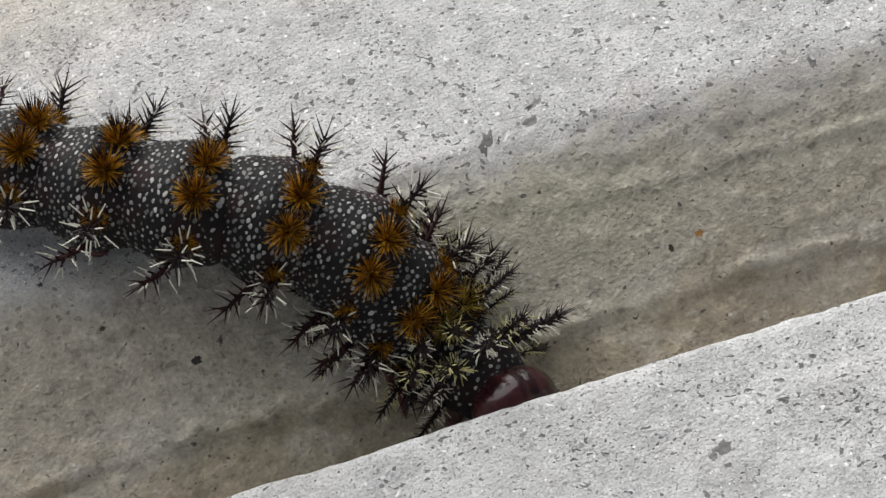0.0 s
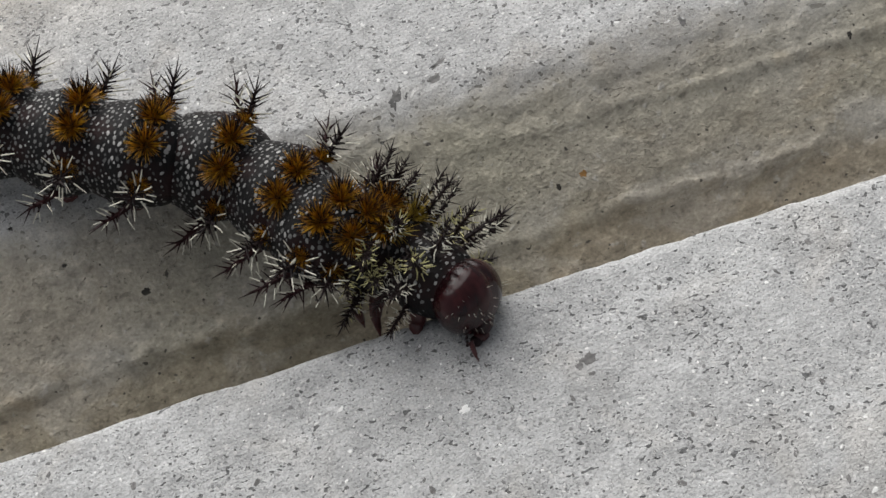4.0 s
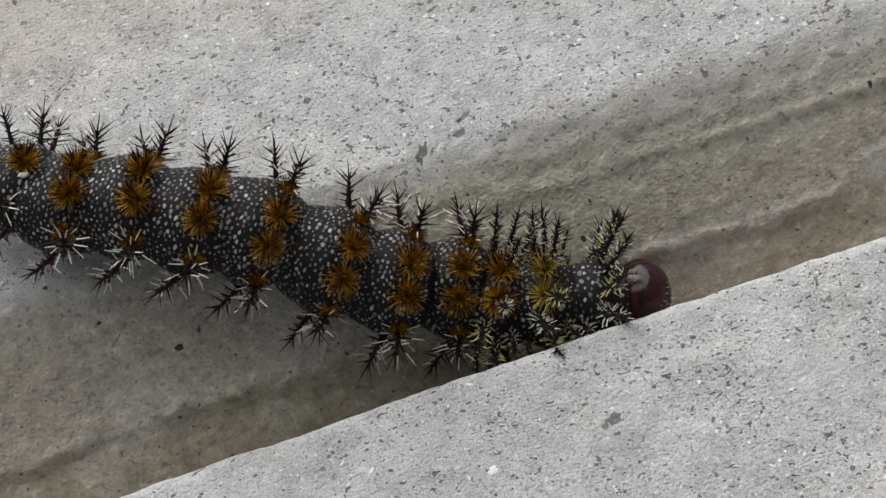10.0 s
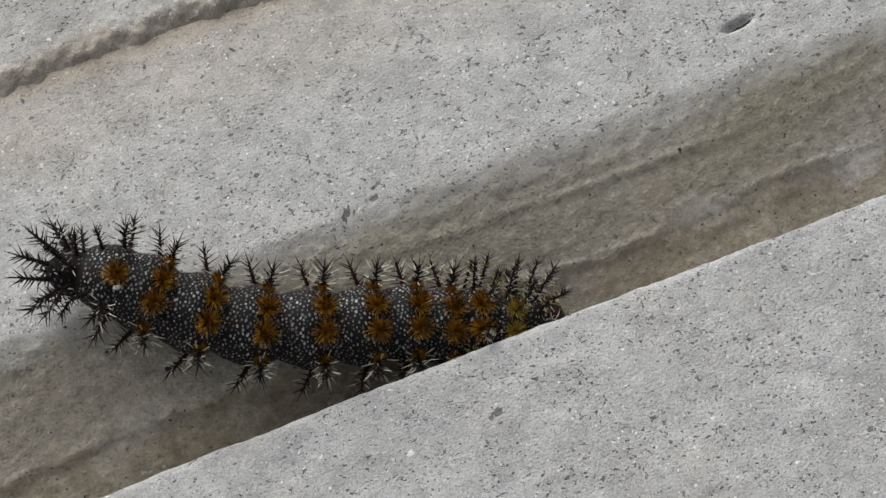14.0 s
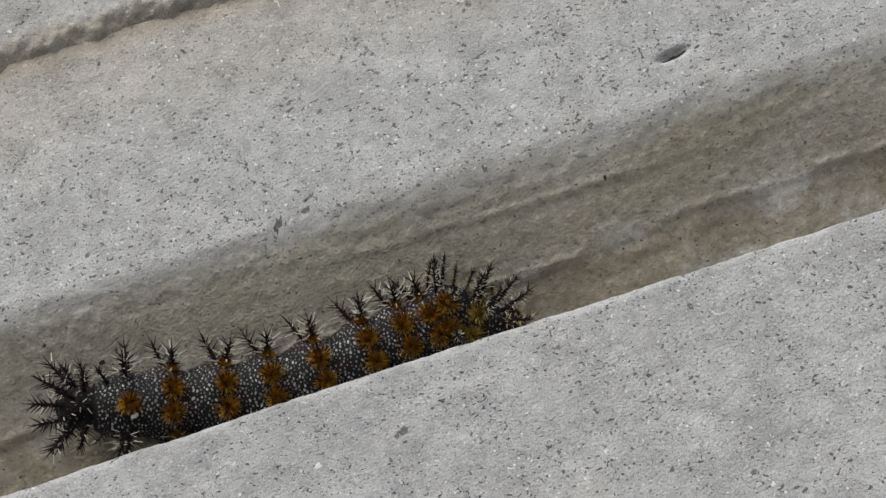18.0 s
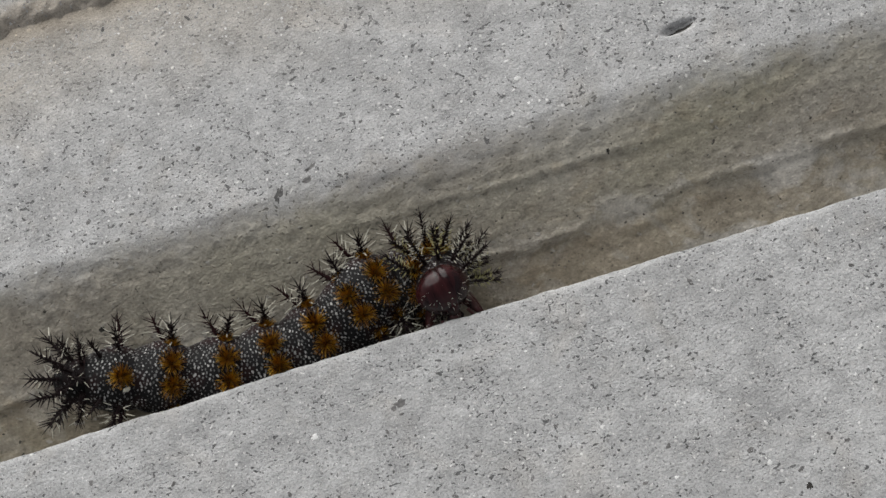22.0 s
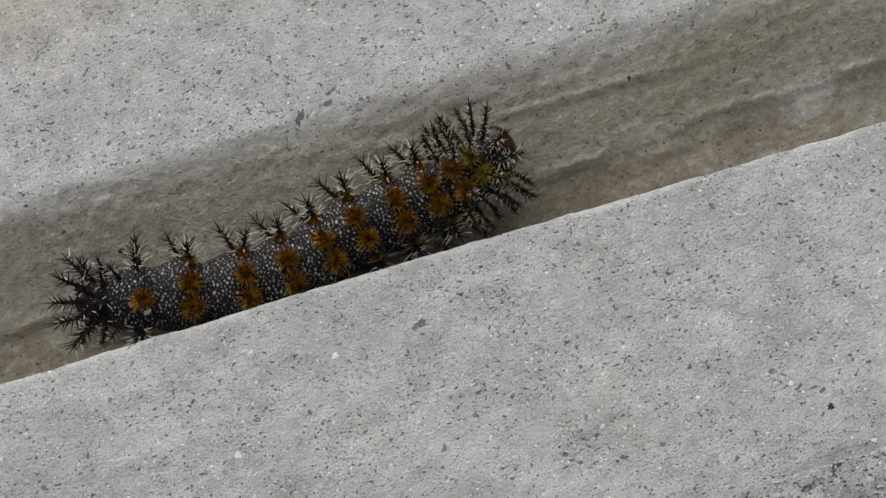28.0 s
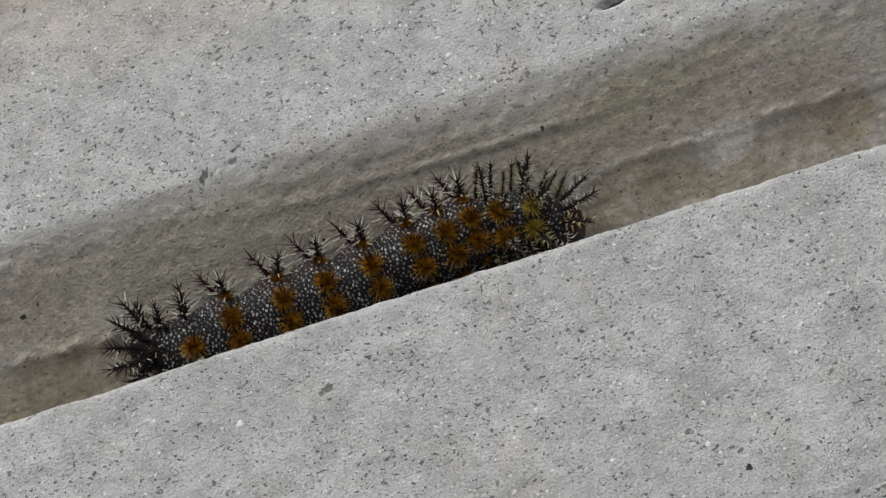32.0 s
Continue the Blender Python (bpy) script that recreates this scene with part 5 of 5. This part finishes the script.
    walk(BODY["T3"], [
        (0, at(-10.56, -9.60, -2.37, -137.9, 78.8, -34.4)),
        (1, at(-9.01, -13.38, -4.42, -10.0, 34.8, -59.5)),
        (2, at(-6.97, -13.64, -1.71, -2.5, 30.3, -57.5)),
        (3, at(-3.72, -14.36, -1.10, -11.1, 22.2, -40.6)),
        (4, at(-6.86, -15.20, 2.68, -13.4, 26.4, -30.8)),
        (4.5, at(-6.59, -14.45, 1.35, -11.1, 16.0, -22.7)),
        (6.5, at(-4.13, -14.73, 2.81, -8.1, 22.8, -22.0)),
        (7, at(-4.06, -15.31, 2.46, -12.7, 16.4, -37.1)),
        (8, at(-0.74, -15.81, 1.44, -4.8, -12.2, -28.6)),
        (9, at(1.38, -15.05, -0.47, -10.1, 8.7, -21.0)),
        (10, at(1.84, -14.64, -3.64, 4.9, 9.0, -25.1)),
        (11, at(2.29, -15.57, -3.52, 24.2, 10.8, -16.7)),
        (12, at(6.56, -15.47, -3.53, 25.1, 9.7, -15.3)),
        (13, at(7.37, -16.14, -4.12, 27.3, 9.3, -13.8)),
        (14, at(9.43, -16.88, -4.52, 14.7, 13.4, -19.7)),
        (17, at(16.76, -18.05, -6.28, 13.6, 4.2, -7.4)),
        (18, at(15.96, -16.23, -5.23, 18.7, 9.8, -6.1)),
        (19, at(14.18, -15.81, -7.69, 21.8, 30.7, -8.6)),
        (20, at(14.57, -15.89, -6.61, 19.5, 25.1, -11.6)),
        (21, at(15.81, -14.36, -3.98, 21.9, 17.1, -3.7)),
        (22, at(15.76, -14.31, -5.85, -11.5, -1.9, -11.9)),
        (23, at(11.92, -13.55, -3.74, -11.3, -10.8, -11.6)),
        (24, at(10.67, -13.65, -0.88, -10.1, -18.7, -1.2)),
        (25, at(9.15, -14.33, -3.09, -15.0, -9.1, -21.8)),
        (27.5, at(16.44, -13.72, -3.30, 21.4, 12.8, -8.1)),
        (28, at(16.19, -12.81, -2.66, 20.6, -3.7, 15.2)),
        (29, at(19.60, -14.81, -4.04, 20.8, 2.9, 7.0)),
        (30, at(20.96, -16.36, -5.06, 20.9, 3.1, 4.6)),
        (31, at(28.96, -15.73, -4.69, 21.1, 6.2, 0.3)),
        (32, at(31.50, -15.72, -4.59, 20.7, 8.0, 0.9)),
    ])
    walk(BODY["T2"], [
        (0, at(-8.46, -12.48, -4.13, -14.8, 21.9, -55.9)),
        (1, at(-7.86, -15.47, -5.80, -14.3, 24.5, -65.3)),
        (2, at(-5.77, -15.59, -2.81, -8.4, 19.0, -61.2)),
        (3, at(-4.03, -15.43, -0.27, 4.5, -36.7, -106.3)),
        (4, at(-4.91, -16.36, 1.55, -23.6, 2.8, -56.4)),
        (4.5, at(-3.13, -15.91, 0.27, -14.5, -1.2, -31.9)),
        (6.5, at(-1.59, -15.64, 1.97, -20.0, 3.5, -51.2)),
        (7, at(-0.96, -16.26, 1.63, -15.0, 2.0, -47.9)),
        (8, at(2.48, -16.74, 2.38, -16.0, -6.5, -17.5)),
        (9, at(5.26, -15.68, -0.81, -16.3, -0.2, -19.4)),
        (10, at(5.61, -16.07, -3.84, -2.8, 5.5, -17.5)),
        (11, at(5.30, -16.13, -4.05, 24.3, 16.0, -12.9)),
        (12, at(10.28, -16.31, -4.16, 25.7, 16.6, -16.1)),
        (13, at(11.23, -16.67, -4.62, 26.9, 13.8, -9.7)),
        (14, at(12.72, -18.41, -5.76, 10.6, 20.1, -21.2)),
        (17, at(18.99, -18.17, -7.15, 13.7, 13.9, -7.9)),
        (18, at(18.50, -17.64, -6.81, 12.3, 22.6, -28.7)),
        (19, at(16.86, -16.43, -8.59, 13.8, 1.4, -19.5)),
        (20, at(17.04, -16.45, -7.54, 13.9, 3.0, -19.5)),
        (21, at(18.93, -14.56, -4.94, 12.3, -7.0, -31.2)),
        (22, at(15.77, -15.34, -4.34, 2.7, -55.8, -88.7)),
        (23, at(11.72, -14.43, -2.98, 5.6, -40.5, -100.7)),
        (24, at(10.08, -14.18, -0.69, 14.9, -14.4, -132.4)),
        (25, at(10.00, -15.46, -2.27, -9.5, -30.5, -56.8)),
        (27.5, at(19.10, -15.15, -4.70, 20.7, 20.3, -13.9)),
        (28, at(18.79, -12.00, -2.45, 18.6, -4.6, 22.3)),
        (29, at(23.98, -14.25, -4.37, 20.3, 7.1, 2.1)),
        (30, at(25.56, -15.33, -5.07, 19.3, 2.1, 8.7)),
        (31, at(32.98, -15.86, -5.32, 20.1, 8.7, -1.1)),
        (32, at(35.15, -15.64, -5.32, 19.8, 15.9, -7.7)),
    ])
    walk(BODY["T1"], [
        (0, at(-6.45, -15.68, -5.33, -11.6, -1.1, -65.3)),
        (1, at(-6.89, -17.99, -6.72, -15.7, -37.7, -67.9)),
        (2, at(-4.69, -17.81, -3.36, -24.7, -48.3, -49.9)),
        (3, at(-4.45, -16.86, 0.84, 4.3, -36.7, -106.1)),
        (4, at(-2.83, -19.56, 1.95, -19.8, -6.0, -57.1)),
        (4.5, at(0.83, -18.12, 1.13, -20.2, -10.7, -29.2)),
        (6.5, at(-0.06, -19.03, 2.32, -13.8, -5.4, -65.7)),
        (7, at(0.91, -19.67, 2.00, -9.5, -5.4, -61.2)),
        (8, at(6.40, -17.31, 2.08, -33.8, 4.3, -8.3)),
        (9, at(9.39, -16.61, -0.75, -34.4, -0.9, -12.7)),
        (10, at(9.78, -16.95, -4.46, -24.3, 8.4, -11.9)),
        (11, at(8.24, -17.23, -5.42, 23.6, 23.6, -20.4)),
        (12, at(12.41, -17.07, -5.30, 26.0, 26.8, -19.8)),
        (13, at(13.27, -17.33, -5.69, 25.9, 26.6, -18.1)),
        (14, at(14.90, -18.70, -6.56, 10.6, 20.0, -7.6)),
        (17, at(21.15, -18.48, -7.83, 13.8, 17.3, -8.4)),
        (18, at(20.54, -18.55, -7.85, 13.5, 26.6, -20.9)),
        (19, at(19.47, -17.43, -8.42, 4.9, -29.1, -31.9)),
        (20, at(19.46, -17.40, -7.42, 6.7, -29.5, -32.9)),
        (21, at(19.55, -16.63, -3.44, 21.6, -34.9, -73.4)),
        (22, at(15.78, -16.72, -2.32, 3.2, -55.8, -89.4)),
        (23, at(11.28, -16.38, -1.27, 6.8, -40.4, -102.6)),
        (24, at(7.70, -16.30, 0.06, 16.3, -13.4, -138.3)),
        (25, at(11.72, -17.71, -0.64, -11.6, -30.0, -52.8)),
        (27.5, at(21.08, -15.60, -5.43, 22.9, 17.8, -16.1)),
        (28, at(20.51, -11.33, -2.38, 22.3, -2.2, 21.2)),
        (29, at(26.90, -14.92, -5.09, 19.2, 13.5, -12.9)),
        (30, at(29.45, -15.75, -5.63, 19.0, 8.2, -6.2)),
        (31, at(36.95, -16.36, -6.11, 21.6, 11.1, -7.3)),
        (32, at(37.49, -16.95, -6.51, 15.9, 23.9, -29.2)),
    ])
    walk(BODY["head"], [
        (0, at(-4.89, -20.24, -3.96, -17.3, 1.8, -72.8)),
        (1, at(-6.49, -18.85, -2.99, -12.7, -40.8, -72.0)),
        (2, at(-3.87, -17.85, 0.53, -22.9, -49.1, -57.2)),
        (3, at(-4.95, -18.61, 2.20, -18.4, -43.1, -63.6)),
        (4, at(-0.76, -22.76, 2.35, -31.0, -5.1, -50.4)),
        (4.5, at(4.78, -20.33, 1.99, -39.4, -4.9, -31.5)),
        (6.5, at(1.47, -22.42, 2.67, -13.0, 2.6, -77.1)),
        (7, at(2.78, -23.08, 2.37, -13.0, 2.6, -77.1)),
        (8, at(10.31, -17.88, 1.78, -46.6, 16.4, -5.8)),
        (9, at(13.52, -17.54, -0.68, -47.9, 19.8, -11.1)),
        (10, at(13.96, -17.83, -5.09, -48.2, 21.4, -10.4)),
        (11, at(11.19, -18.32, -6.80, 26.0, 35.5, -20.4)),
        (12, at(14.53, -17.84, -6.44, 27.4, 38.1, -19.9)),
        (13, at(15.30, -18.00, -6.76, 28.6, 37.9, -18.1)),
        (14, at(17.08, -18.99, -7.36, 30.5, 32.2, -7.6)),
        (17, at(23.37, -19.00, -8.07, 33.8, 29.9, -8.4)),
        (18, at(22.72, -19.43, -8.62, 32.0, 38.0, -20.9)),
        (19, at(21.75, -19.60, -4.89, -25.6, -18.2, -45.6)),
        (20, at(21.63, -19.56, -3.96, -26.6, -16.6, -43.6)),
        (21, at(20.16, -18.69, -1.94, -23.9, -14.3, -50.0)),
        (22, at(15.80, -18.40, 0.15, -12.3, -33.3, -69.6)),
        (23, at(10.75, -18.77, 0.81, 12.7, -26.0, -110.8)),
        (24, at(4.79, -18.88, 0.99, 35.8, -6.0, -162.8)),
        (25, at(13.81, -20.47, 1.37, -20.0, -22.3, -56.4)),
        (27.5, at(22.28, -16.33, -6.23, 30.8, 42.7, -26.6)),
        (28, at(21.72, -10.86, -2.33, 35.0, 25.4, 12.0)),
        (29, at(28.94, -15.39, -5.60, 33.1, 30.1, -11.1)),
        (30, at(32.18, -16.05, -6.03, 33.4, 24.6, -4.8)),
        (31, at(39.73, -16.72, -6.66, 32.2, 30.8, -15.5)),
        (32, at(39.13, -17.86, -7.34, 29.9, 39.4, -27.2)),
    ])


motions()
